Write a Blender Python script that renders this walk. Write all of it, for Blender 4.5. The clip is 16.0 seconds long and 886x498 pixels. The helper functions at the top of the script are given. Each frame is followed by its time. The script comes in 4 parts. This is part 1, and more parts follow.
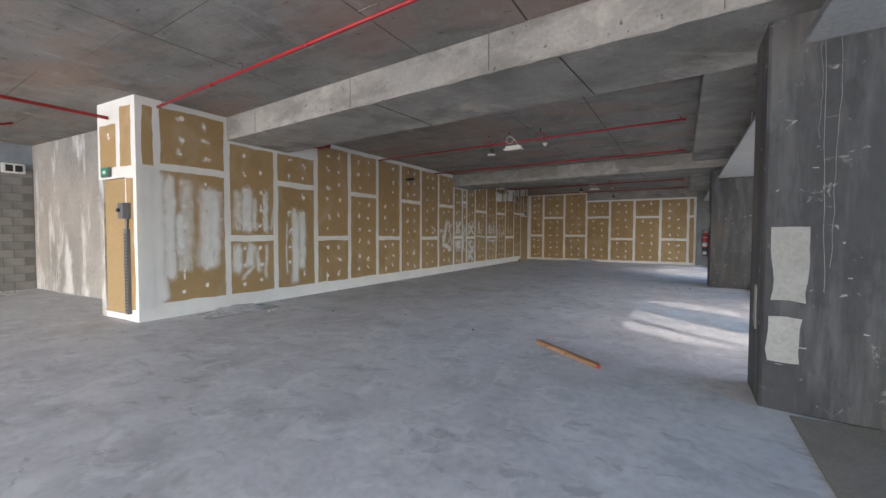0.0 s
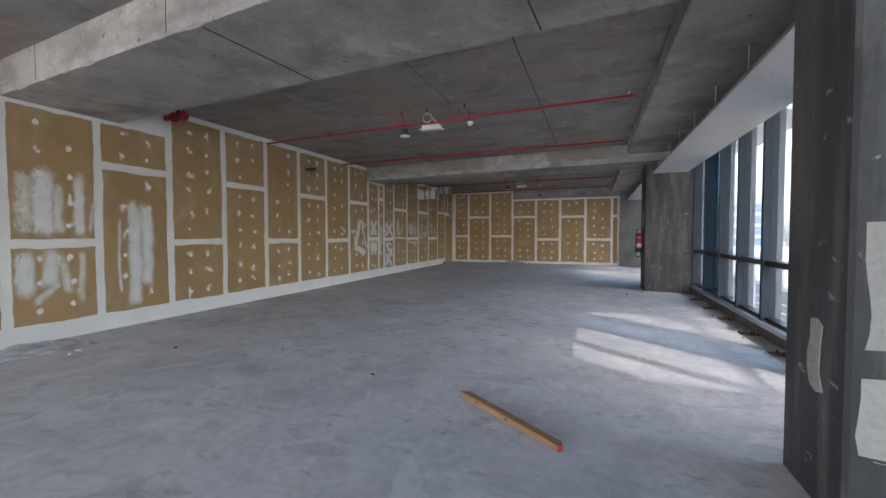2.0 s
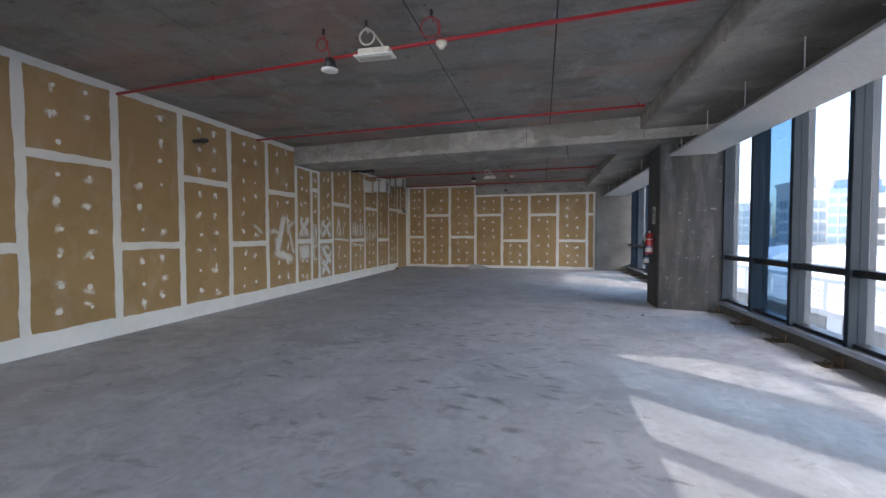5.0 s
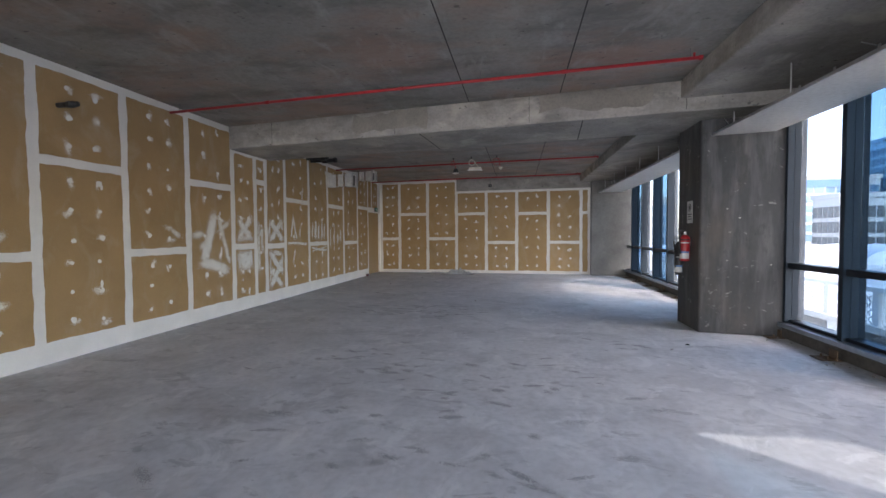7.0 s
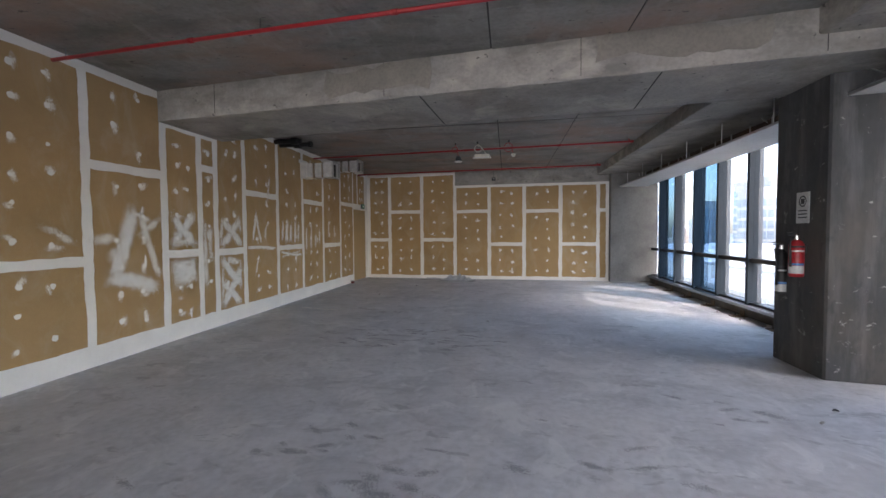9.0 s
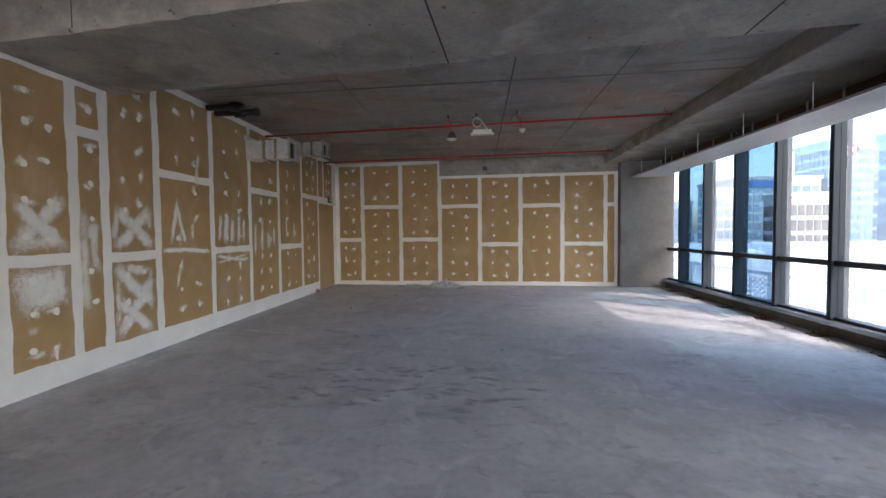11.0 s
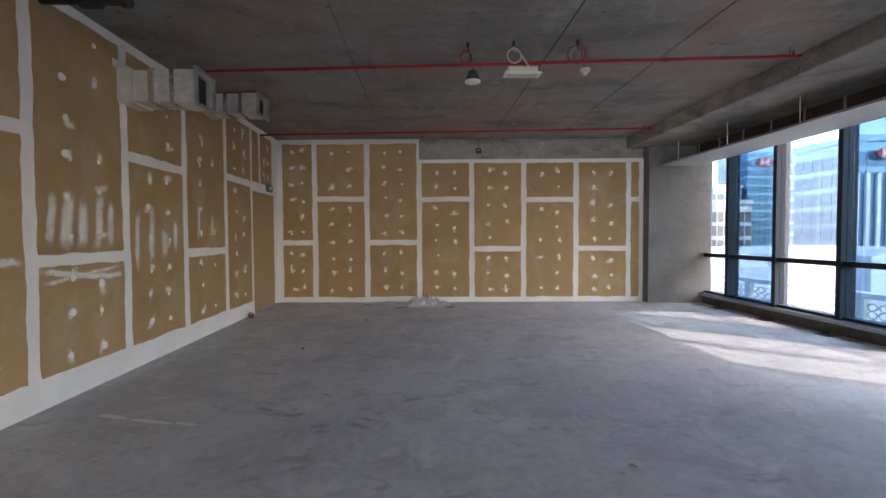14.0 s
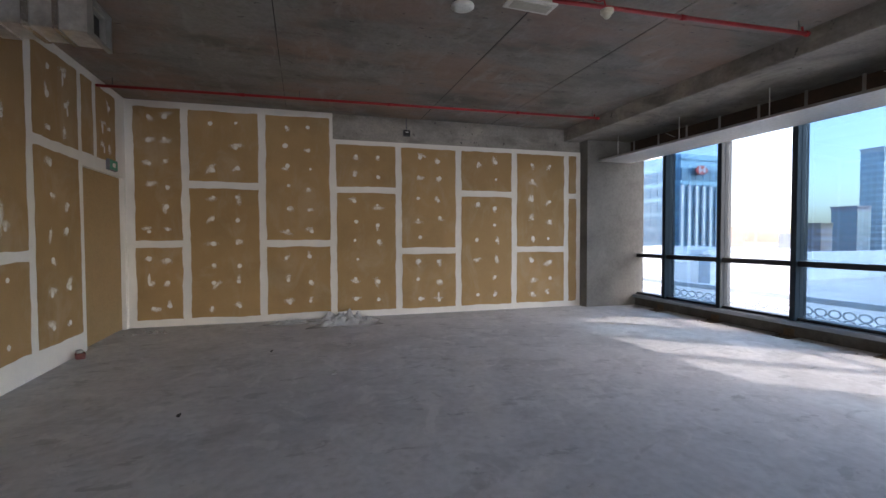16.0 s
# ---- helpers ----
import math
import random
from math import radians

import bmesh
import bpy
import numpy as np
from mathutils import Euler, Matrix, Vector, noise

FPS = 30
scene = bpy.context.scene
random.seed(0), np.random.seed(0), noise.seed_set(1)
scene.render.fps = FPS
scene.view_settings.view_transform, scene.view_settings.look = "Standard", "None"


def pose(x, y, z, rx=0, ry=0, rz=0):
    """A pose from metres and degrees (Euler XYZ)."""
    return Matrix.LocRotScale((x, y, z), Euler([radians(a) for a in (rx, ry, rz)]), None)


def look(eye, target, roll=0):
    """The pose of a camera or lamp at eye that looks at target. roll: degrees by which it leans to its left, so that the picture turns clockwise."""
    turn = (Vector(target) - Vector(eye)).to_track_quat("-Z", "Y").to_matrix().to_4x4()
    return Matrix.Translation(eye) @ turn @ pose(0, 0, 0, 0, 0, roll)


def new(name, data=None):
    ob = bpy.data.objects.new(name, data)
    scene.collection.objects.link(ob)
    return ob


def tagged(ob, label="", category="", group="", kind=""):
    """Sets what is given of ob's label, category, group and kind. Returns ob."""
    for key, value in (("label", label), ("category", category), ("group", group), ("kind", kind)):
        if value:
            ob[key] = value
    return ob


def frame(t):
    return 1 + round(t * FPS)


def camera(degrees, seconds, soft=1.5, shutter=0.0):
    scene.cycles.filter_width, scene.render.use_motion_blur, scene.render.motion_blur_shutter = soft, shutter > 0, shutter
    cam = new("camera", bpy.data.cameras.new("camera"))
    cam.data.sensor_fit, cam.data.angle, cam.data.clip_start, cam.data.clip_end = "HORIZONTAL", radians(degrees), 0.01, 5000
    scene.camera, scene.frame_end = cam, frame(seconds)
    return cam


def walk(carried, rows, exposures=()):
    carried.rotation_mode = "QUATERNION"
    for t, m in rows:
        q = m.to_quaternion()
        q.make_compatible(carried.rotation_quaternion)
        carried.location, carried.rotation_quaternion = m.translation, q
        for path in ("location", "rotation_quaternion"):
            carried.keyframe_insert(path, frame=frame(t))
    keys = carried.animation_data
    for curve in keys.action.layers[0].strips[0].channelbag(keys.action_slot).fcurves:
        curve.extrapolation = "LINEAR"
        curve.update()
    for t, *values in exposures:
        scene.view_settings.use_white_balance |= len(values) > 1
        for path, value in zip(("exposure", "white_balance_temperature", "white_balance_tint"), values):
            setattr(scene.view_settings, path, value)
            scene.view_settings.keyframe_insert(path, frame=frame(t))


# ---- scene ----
cam = camera(92.3, 16.0)
EXPOSURES = [(0.0, 2.56, 6700, 14), (4.0, 2.58, 6200, 14), (8.0, 2.88, 6500, 17), (11.5, 2.84, 6600, 17), (13.0, 3.0, 6650, 18), (16.0, 2.74, 6650, 17)]
PATH = [
    (0, (-0.106, -0.017, 1.501), (-1.086, 1.725, 1.426), 0.2),
    (0.5, (-0.254, 0.447, 1.51), (-1.142, 2.238, 1.434), 0.2),
    (1, (-0.432, 0.923, 1.504), (-1.236, 2.752, 1.429), 0.1),
    (1.5, (-0.555, 1.433, 1.5), (-1.281, 3.296, 1.428), -0.0),
    (2, (-0.682, 1.909, 1.507), (-1.35, 3.793, 1.436), -0.1),
    (2.5, (-0.813, 2.374, 1.519), (-1.433, 4.274, 1.447), -0.3),
    (3, (-0.973, 2.867, 1.517), (-1.564, 4.776, 1.446), -0.2),
    (3.5, (-1.157, 3.337, 1.518), (-1.714, 5.256, 1.449), -0.1),
    (4, (-1.346, 3.835, 1.517), (-1.872, 5.764, 1.446), -0.1),
    (6.5, (-2.136, 6.375, 1.553), (-2.497, 8.341, 1.485), -0.3),
    (7, (-2.224, 6.93, 1.572), (-2.571, 8.898, 1.501), -0.4),
    (7.5, (-2.328, 7.467, 1.57), (-2.668, 9.437, 1.5), -0.4),
    (8, (-2.483, 7.967, 1.567), (-2.811, 9.938, 1.5), -0.5),
    (8.5, (-2.638, 8.495, 1.617), (-2.952, 10.469, 1.54), -0.3),
    (9, (-2.839, 9.016, 1.645), (-3.138, 10.992, 1.566), -0.4),
    (11.5, (-3.655, 11.657, 1.548), (-3.787, 13.651, 1.475), -0.5),
    (12, (-3.835, 12.167, 1.523), (-3.931, 14.164, 1.459), -0.4),
    (12.5, (-4.02, 12.657, 1.514), (-4.067, 14.655, 1.45), -0.4),
    (13, (-4.164, 13.145, 1.516), (-4.175, 15.144, 1.453), -0.4),
    (13.5, (-4.368, 13.628, 1.504), (-4.332, 15.627, 1.442), -0.3),
    (14, (-4.558, 14.105, 1.52), (-4.469, 16.102, 1.459), -0.3),
    (14.5, (-4.772, 14.556, 1.526), (-4.607, 16.548, 1.466), -0.3),
    (15, (-4.91, 15.004, 1.521), (-4.618, 16.981, 1.456), -0.3),
    (15.5, (-5.075, 15.453, 1.509), (-4.623, 17.4, 1.449), -0.2),
    (16, (-5.206, 15.884, 1.485), (-4.579, 17.782, 1.428), -0.2),
]
walk(cam, [(t, look(eye, target, roll)) for t, eye, target, roll in PATH], EXPOSURES)

# ---- world, sun, exposure ----
world = bpy.data.worlds.new("sky")
scene.world = world
world.use_nodes = True
wn = world.node_tree
sky = wn.nodes.new("ShaderNodeTexSky")
sky.sky_type = "NISHITA"
sky.sun_disc = False
SUN_UP = radians(43.9)
SUN_DIR = Vector((0.777 * math.cos(SUN_UP), -0.630 * math.cos(SUN_UP), math.sin(SUN_UP)))
sky.sun_elevation = SUN_UP
sky.sun_rotation = math.atan2(SUN_DIR.x, SUN_DIR.y)
sky.dust_density = 2.5
wn.links.new(sky.outputs[0], wn.nodes["Background"].inputs[0])
wn.nodes["Background"].inputs[1].default_value = 0.205
sun_data = bpy.data.lights.new("sun", "SUN")
sun_data.energy, sun_data.angle, sun_data.color = 0.68, radians(0.5), (1.0, 0.95, 0.87)
sun = new("sun", sun_data)
sun.matrix_world = look(SUN_DIR * 60, (0, 0, 0))


def sky_window(x, y, z, target, wide, high, watts):
    """Daylight in a window opening behind the walk's start."""
    d = bpy.data.lights.new("window_daylight", "AREA")
    d.shape, d.size, d.size_y, d.energy, d.color = "RECTANGLE", wide, high, watts, (0.93, 0.97, 1.0)
    new("window_daylight", d).matrix_world = look((x, y, z), target)


sky_window(-6.7, -8.1, 1.7, (-6.7, 0, 1.7), 16.5, 2.8, 235)
sky_window(1.5, -3.4, 1.7, (-5, -3.4, 1.7), 9.0, 2.8, 8)


# ---- materials ----
def mat(name, a, b=None, rough=0.7, metal=0.0, scale=3.0, fine=40.0, bump=0.15, stretch=(1, 1, 1), edge=(0.35, 0.65), dist=0.01, rand=0.0, speck=0.35):
    """Two colours mixed by a coarse and a fine noise, with relief from the fine one."""
    m = bpy.data.materials.new(name)
    m.use_nodes = True
    n, l = m.node_tree.nodes, m.node_tree.links
    bs = n["Principled BSDF"]
    bs.inputs["Roughness"].default_value, bs.inputs["Metallic"].default_value = rough, metal
    b = b or tuple(c * 0.8 for c in a)
    co = n.new("ShaderNodeTexCoord")
    mp = n.new("ShaderNodeMapping")
    mp.inputs["Scale"].default_value = stretch
    l.new(co.outputs["Object"], mp.inputs["Vector"])
    big, small = n.new("ShaderNodeTexNoise"), n.new("ShaderNodeTexNoise")
    big.inputs["Scale"].default_value, big.inputs["Detail"].default_value = scale, 7
    big.inputs["Roughness"].default_value = 0.62
    small.inputs["Scale"].default_value, small.inputs["Detail"].default_value = fine, 4
    l.new(mp.outputs[0], big.inputs["Vector"])
    l.new(mp.outputs[0], small.inputs["Vector"])
    ramp = n.new("ShaderNodeValToRGB")
    ramp.color_ramp.elements[0].position, ramp.color_ramp.elements[1].position = edge
    ramp.color_ramp.elements[0].color, ramp.color_ramp.elements[1].color = (*a, 1), (*b, 1)
    l.new(big.outputs[0], ramp.inputs[0])
    mix = n.new("ShaderNodeMix")
    mix.data_type, mix.blend_type = "RGBA", "MULTIPLY"
    mix.inputs[0].default_value = speck
    gray = n.new("ShaderNodeValToRGB")
    gray.color_ramp.elements[0].position, gray.color_ramp.elements[1].position = 0.3, 0.6
    gray.color_ramp.elements[0].color = (0.55, 0.55, 0.55, 1)
    l.new(small.outputs[0], gray.inputs[0])
    l.new(ramp.outputs[0], mix.inputs[6])
    l.new(gray.outputs[0], mix.inputs[7])
    out = mix.outputs[2]
    if rand:
        info = n.new("ShaderNodeObjectInfo")
        mr = n.new("ShaderNodeMapRange")
        mr.inputs[3].default_value, mr.inputs[4].default_value = 1 - rand, 1 + rand
        l.new(info.outputs["Random"], mr.inputs[0])
        hs = n.new("ShaderNodeHueSaturation")
        l.new(mr.outputs[0], hs.inputs["Value"])
        l.new(out, hs.inputs["Color"])
        out = hs.outputs[0]
    l.new(out, bs.inputs["Base Color"])
    if bump:
        bp = n.new("ShaderNodeBump")
        bp.inputs["Strength"].default_value, bp.inputs["Distance"].default_value = bump, dist
        l.new(small.outputs[0], bp.inputs["Height"])
        l.new(bp.outputs[0], bs.inputs["Normal"])
    return m


def overlay(m, color, scale, lo, hi, stretch=(1, 1, 1), detail=8.0, seed=0.0, amount=1.0, warp=0.0):
    """A second layer of stain of its own shape over a material's colour."""
    n, l = m.node_tree.nodes, m.node_tree.links
    sock = n["Principled BSDF"].inputs["Base Color"]
    old = sock.links[0].from_socket
    co, mp, tx, rp, mx = (n.new(k) for k in ("ShaderNodeTexCoord", "ShaderNodeMapping", "ShaderNodeTexNoise", "ShaderNodeMapRange", "ShaderNodeMix"))
    mp.inputs["Scale"].default_value, mp.inputs["Location"].default_value = stretch, (seed, seed * 1.7, seed * 0.6)
    tx.inputs["Scale"].default_value, tx.inputs["Detail"].default_value = scale, detail
    tx.inputs["Roughness"].default_value, tx.inputs["Distortion"].default_value = 0.65, warp
    rp.inputs[1].default_value, rp.inputs[2].default_value, rp.inputs[4].default_value = lo, hi, amount
    mx.data_type = "RGBA"
    mx.inputs[7].default_value = (*color, 1)
    l.new(co.outputs["Object"], mp.inputs[0])
    l.new(mp.outputs[0], tx.inputs["Vector"])
    l.new(tx.outputs[0], rp.inputs[0])
    l.new(rp.outputs[0], mx.inputs[0])
    l.new(old, mx.inputs[6])
    l.new(mx.outputs[2], sock)
    return m


def glass_mat(name, tint, haze=0.0):
    m = bpy.data.materials.new(name)
    m.use_nodes = True
    n, l = m.node_tree.nodes, m.node_tree.links
    n.remove(n["Principled BSDF"])
    tr, gl, mx = n.new("ShaderNodeBsdfTransparent"), n.new("ShaderNodeBsdfGlossy"), n.new("ShaderNodeMixShader")
    tr.inputs[0].default_value = (*tint, 1)
    gl.inputs["Roughness"].default_value = 0.02
    lw, gloss = n.new("ShaderNodeLayerWeight"), n.new("ShaderNodeMapRange")
    lw.inputs[0].default_value = 0.3
    gloss.inputs[3].default_value, gloss.inputs[4].default_value = 0.03, 0.30
    l.new(lw.outputs["Facing"], gloss.inputs[0])
    l.new(gloss.outputs[0], mx.inputs[0])
    l.new(tr.outputs[0], mx.inputs[1])
    l.new(gl.outputs[0], mx.inputs[2])
    out = mx.outputs[0]
    if haze:
        tl, m2 = n.new("ShaderNodeBsdfTranslucent"), n.new("ShaderNodeMixShader")
        tl.inputs[0].default_value = (0.9, 0.95, 1, 1)
        m2.inputs[0].default_value = haze
        l.new(out, m2.inputs[1])
        l.new(tl.outputs[0], m2.inputs[2])
        out = m2.outputs[0]
    l.new(out, n["Material Output"].inputs[0])
    return m


def skim_mat(name, color, least, stretch=(1, 2.2, 1.0), fine=170.0):
    """A thin worked-in layer that breaks into streaks and fine specks towards the edge of each pull."""
    m = mat(name, color, tuple(c * 0.92 for c in color), 0.85, scale=4, fine=60, bump=0.08, speck=0.04)
    n, l = m.node_tree.nodes, m.node_tree.links
    co, mp, streak, speck, cov, a1, a2, rp = (n.new(k) for k in ("ShaderNodeTexCoord", "ShaderNodeMapping", "ShaderNodeTexNoise", "ShaderNodeTexNoise", "ShaderNodeAttribute", "ShaderNodeMath", "ShaderNodeMath", "ShaderNodeMapRange"))
    mp.inputs["Scale"].default_value = stretch
    streak.inputs["Scale"].default_value, streak.inputs["Detail"].default_value, streak.inputs["Roughness"].default_value = 5.0, 6, 0.65
    speck.inputs["Scale"].default_value, speck.inputs["Detail"].default_value = fine, 2
    cov.attribute_name = "cover"
    a1.operation = a2.operation = "MULTIPLY_ADD"
    a1.inputs[1].default_value, a2.inputs[1].default_value = 0.8, 2.0
    rp.inputs[1].default_value, rp.inputs[2].default_value = least + 0.95, least + 1.05
    l.new(co.outputs["Object"], mp.inputs[0])
    l.new(mp.outputs[0], streak.inputs["Vector"])
    l.new(co.outputs["Object"], speck.inputs["Vector"])
    l.new(cov.outputs["Fac"], a1.inputs[0])
    l.new(streak.outputs[0], a1.inputs[2])
    l.new(speck.outputs[0], a2.inputs[0])
    l.new(a1.outputs[0], a2.inputs[2])
    l.new(a2.outputs[0], rp.inputs[0])
    l.new(rp.outputs[0], n["Principled BSDF"].inputs["Alpha"])
    return m


M_FLOOR = mat("floor_concrete", (0.63, 0.63, 0.65), (0.54, 0.545, 0.565), 0.62, scale=0.9, fine=14, bump=0.12)
overlay(M_FLOOR, (0.42, 0.425, 0.445), 0.55, 0.46, 0.66, (1, 1.15, 1), 9, 3.1, 0.65)
overlay(M_FLOOR, (0.66, 0.66, 0.67), 1.3, 0.50, 0.70, (1.5, 1, 1), 9, 7.7, 0.65, 0.6)
overlay(M_FLOOR, (0.24, 0.245, 0.265), 1.7, 0.53, 0.68, (1, 1.15, 1), 9, 12.0, 0.35, 0.3)
overlay(M_FLOOR, (0.22, 0.20, 0.185), 0.32, 0.56, 0.68, (1, 1, 1), 6, 21.0, 0.4)
overlay(M_FLOOR, (0.33, 0.34, 0.36), 1.5, 0.56, 0.63, (1, 1.5, 1), 10, 43.0, 0.40, 0.9)
overlay(M_FLOOR, (0.74, 0.74, 0.74), 1.9, 0.555, 0.62, (1.2, 1.0, 1), 10, 57.0, 0.40, 1.1)
overlay(M_FLOOR, (0.24, 0.245, 0.26), 2.8, 0.60, 0.65, (1, 1.8, 1), 9, 71.0, 0.45, 0.5)
M_SLAB = mat("slab_concrete", (0.30, 0.285, 0.265), (0.225, 0.215, 0.20), 0.8, scale=0.9, fine=22, bump=0.2)
overlay(M_SLAB, (0.12, 0.112, 0.104), 0.8, 0.47, 0.66, (1, 2.2, 1), 9, 2.0, 0.75)
overlay(M_SLAB, (0.34, 0.215, 0.165), 0.45, 0.47, 0.62, (1, 1.6, 1), 4, 9.0, 0.55)
overlay(M_SLAB, (0.38, 0.365, 0.34), 1.6, 0.55, 0.70, (2.4, 1, 1), 7, 14.0, 0.5, 0.5)
overlay(M_SLAB, (0.06, 0.056, 0.053), 7.0, 0.66, 0.71, (1, 1.8, 1), 3, 5.0, 0.7)
M_BEAM = mat("beam_concrete", (0.38, 0.35, 0.315), (0.27, 0.255, 0.235), 0.85, scale=1.3, fine=26, bump=0.3)
overlay(M_BEAM, (0.15, 0.14, 0.125), 1.1, 0.47, 0.64, (1, 1, 2.0), 9, 4.0, 0.7)
overlay(M_BEAM, (0.52, 0.47, 0.41), 0.9, 0.54, 0.66, (1, 1, 1.5), 8, 8.0, 0.6, 0.6)
overlay(M_BEAM, (0.06, 0.056, 0.053), 9.0, 0.66, 0.71, (1, 1, 1), 3, 1.0, 0.75)
M_BEAM_PATCH = mat("beam_repair", (0.27, 0.245, 0.21), (0.21, 0.19, 0.165), 0.85, scale=2, fine=30, bump=0.15)
M_DAMP = mat("damp_streak", (0.12, 0.11, 0.10), (0.17, 0.16, 0.145), 0.8, scale=3, fine=20, bump=0.1)
M_SEAM = mat("seam_dark", (0.05, 0.048, 0.045), None, 0.9, bump=0)
M_COLUMN = mat("column_concrete", (0.056, 0.056, 0.058), (0.036, 0.037, 0.039), 0.7, scale=1.2, fine=20, bump=0.2, stretch=(1, 1, 0.5))
overlay(M_COLUMN, (0.155, 0.155, 0.15), 2.4, 0.48, 0.72, (2.5, 2.5, 0.3), 8, 5.0, 0.6)
overlay(M_COLUMN, (0.135, 0.11, 0.088), 0.9, 0.50, 0.68, (1, 1, 0.4), 7, 15.0, 0.55)
overlay(M_COLUMN, (0.03, 0.03, 0.032), 5.0, 0.56, 0.66, (1, 1, 0.5), 6, 25.0, 0.6)
overlay(M_COLUMN, (0.34, 0.335, 0.32), 6.0, 0.64, 0.70, (1, 1, 1.4), 5, 33.0, 0.7, 0.8)
M_PALE = mat("pale_render", (0.36, 0.35, 0.325), (0.28, 0.27, 0.25), 0.8, scale=3, fine=30, bump=0.15)
M_ENDCOL = mat("grey_render", (0.20, 0.195, 0.182), (0.135, 0.13, 0.122), 0.8, scale=1.5, fine=20, bump=0.2)
M_LEFTWALL = mat("stained_render", (0.46, 0.42, 0.37), (0.31, 0.29, 0.265), 0.85, scale=0.8, fine=18, bump=0.2, stretch=(1, 1, 0.6))
overlay(M_LEFTWALL, (0.70, 0.69, 0.66), 0.9, 0.52, 0.62, (1.6, 1.6, 0.45), 6, 3.3, 0.9)
M_BLOCK = mat("blockwork", (0.25, 0.24, 0.225), (0.18, 0.175, 0.165), 0.9, scale=2, fine=35, bump=0.4, rand=0.12)
M_MORTAR = mat("mortar", (0.17, 0.165, 0.155), None, 0.95, bump=0.3)
M_BOARD = mat("plasterboard", (0.42, 0.27, 0.123), (0.375, 0.24, 0.107), 0.8, scale=1.5, fine=70, bump=0.05, rand=0.05, speck=0.12)
overlay(M_BOARD, (0.52, 0.45, 0.34), 2.2, 0.50, 0.78, (1, 1, 0.6), 7, 2.0, 0.45, 0.7)
overlay(M_BOARD, (0.27, 0.175, 0.075), 1.4, 0.50, 0.75, (1, 1, 1), 5, 8.0, 0.5)
M_DOORBOARD = mat("plain_board", (0.43, 0.29, 0.14), (0.39, 0.265, 0.125), 0.7, scale=1, fine=50, bump=0.04)
M_FILLER = mat("joint_filler", (0.82, 0.79, 0.74), (0.74, 0.715, 0.67), 0.85, scale=2, fine=40, bump=0.10, speck=0.06)
M_THICK = skim_mat("thick_skim", (0.77, 0.75, 0.71), 0.94)
M_THIN = skim_mat("thin_skim", (0.76, 0.73, 0.67), 1.10)
M_SMUDGE = skim_mat("filler_smudge", (0.80, 0.76, 0.69), 1.06, (1, 2.0, 2.0))
M_SCUFF = skim_mat("floor_scuff", (0.33, 0.33, 0.35), 1.14, (1, 1.6, 1), 110.0)
M_RED = mat("red_pipe", (0.42, 0.02, 0.025), (0.34, 0.015, 0.02), 0.4, scale=4, fine=40, bump=0.03)
M_BLACK = mat("black_plastic", (0.02, 0.02, 0.021), (0.03, 0.03, 0.03), 0.5, bump=0.05)
M_GREYPL = mat("grey_plastic", (0.16, 0.16, 0.165), None, 0.5, bump=0.05)
M_WHITEPL = mat("white_plastic", (0.80, 0.79, 0.74), (0.76, 0.75, 0.70), 0.4, bump=0.02)
M_CREAM = mat("cream_plastic", (0.74, 0.70, 0.58), None, 0.45, bump=0.02)
M_BULK = mat("bulkhead_paint", (0.62, 0.61, 0.59), (0.56, 0.55, 0.53), 0.65, scale=1.2, fine=20, bump=0.03)
M_SPANDREL = mat("spandrel", (0.095, 0.06, 0.042), (0.06, 0.042, 0.032), 0.8, scale=2, fine=15, bump=0.15)
M_STEEL = mat("galvanised_steel", (0.62, 0.62, 0.61), (0.48, 0.48, 0.48), 0.32, 0.9, scale=5, fine=20, bump=0.08)
M_FOIL = mat("duct_foil", (0.86, 0.85, 0.83), (0.68, 0.67, 0.65), 0.28, 0.6, scale=8, fine=18, bump=0.35)
M_TAPE = mat("foil_tape", (0.92, 0.92, 0.91), (0.80, 0.80, 0.79), 0.18, 0.9, scale=9, fine=22, bump=0.5)
M_MULLION = mat("mullion_paint", (0.022, 0.034, 0.048), (0.018, 0.028, 0.041), 0.5, 0.0, scale=2, fine=40, bump=0.03)
M_MULLION.node_tree.nodes["Principled BSDF"].inputs["Specular IOR Level"].default_value = 0.25
M_TRANSOM = mat("transom_paint", (0.016, 0.02, 0.027), None, 0.4, 0.2, bump=0.03)
M_SILL = mat("sill_metal", (0.36, 0.40, 0.46), (0.31, 0.35, 0.40), 0.3, 0.5, scale=3, fine=30, bump=0.04)
M_UPSTAND = mat("upstand_concrete", (0.14, 0.128, 0.112), (0.085, 0.078, 0.07), 0.9, scale=4, fine=25, bump=0.3)
M_GLASS = glass_mat("tinted_glass", (0.34, 0.44, 0.52))
M_HAZY = glass_mat("dusty_glass", (0.78, 0.80, 0.81), 0.03)
M_WOOD = mat("rough_pine", (0.42, 0.24, 0.135), (0.27, 0.145, 0.08), 0.7, scale=6, fine=60, bump=0.2, stretch=(0.4, 4, 4))
M_WOODRED = mat("red_paint_end", (0.55, 0.05, 0.04), None, 0.6, bump=0.05)
M_GREEN = mat("green_sign", (0.02, 0.28, 0.16), None, 0.4, bump=0)
M_PAPER = mat("paper", (0.62, 0.62, 0.60), None, 0.7, bump=0.03)
M_INK = mat("ink", (0.05, 0.05, 0.055), None, 0.7, bump=0)
M_BLUEINK = mat("blue_label", (0.10, 0.25, 0.55), None, 0.6, bump=0)
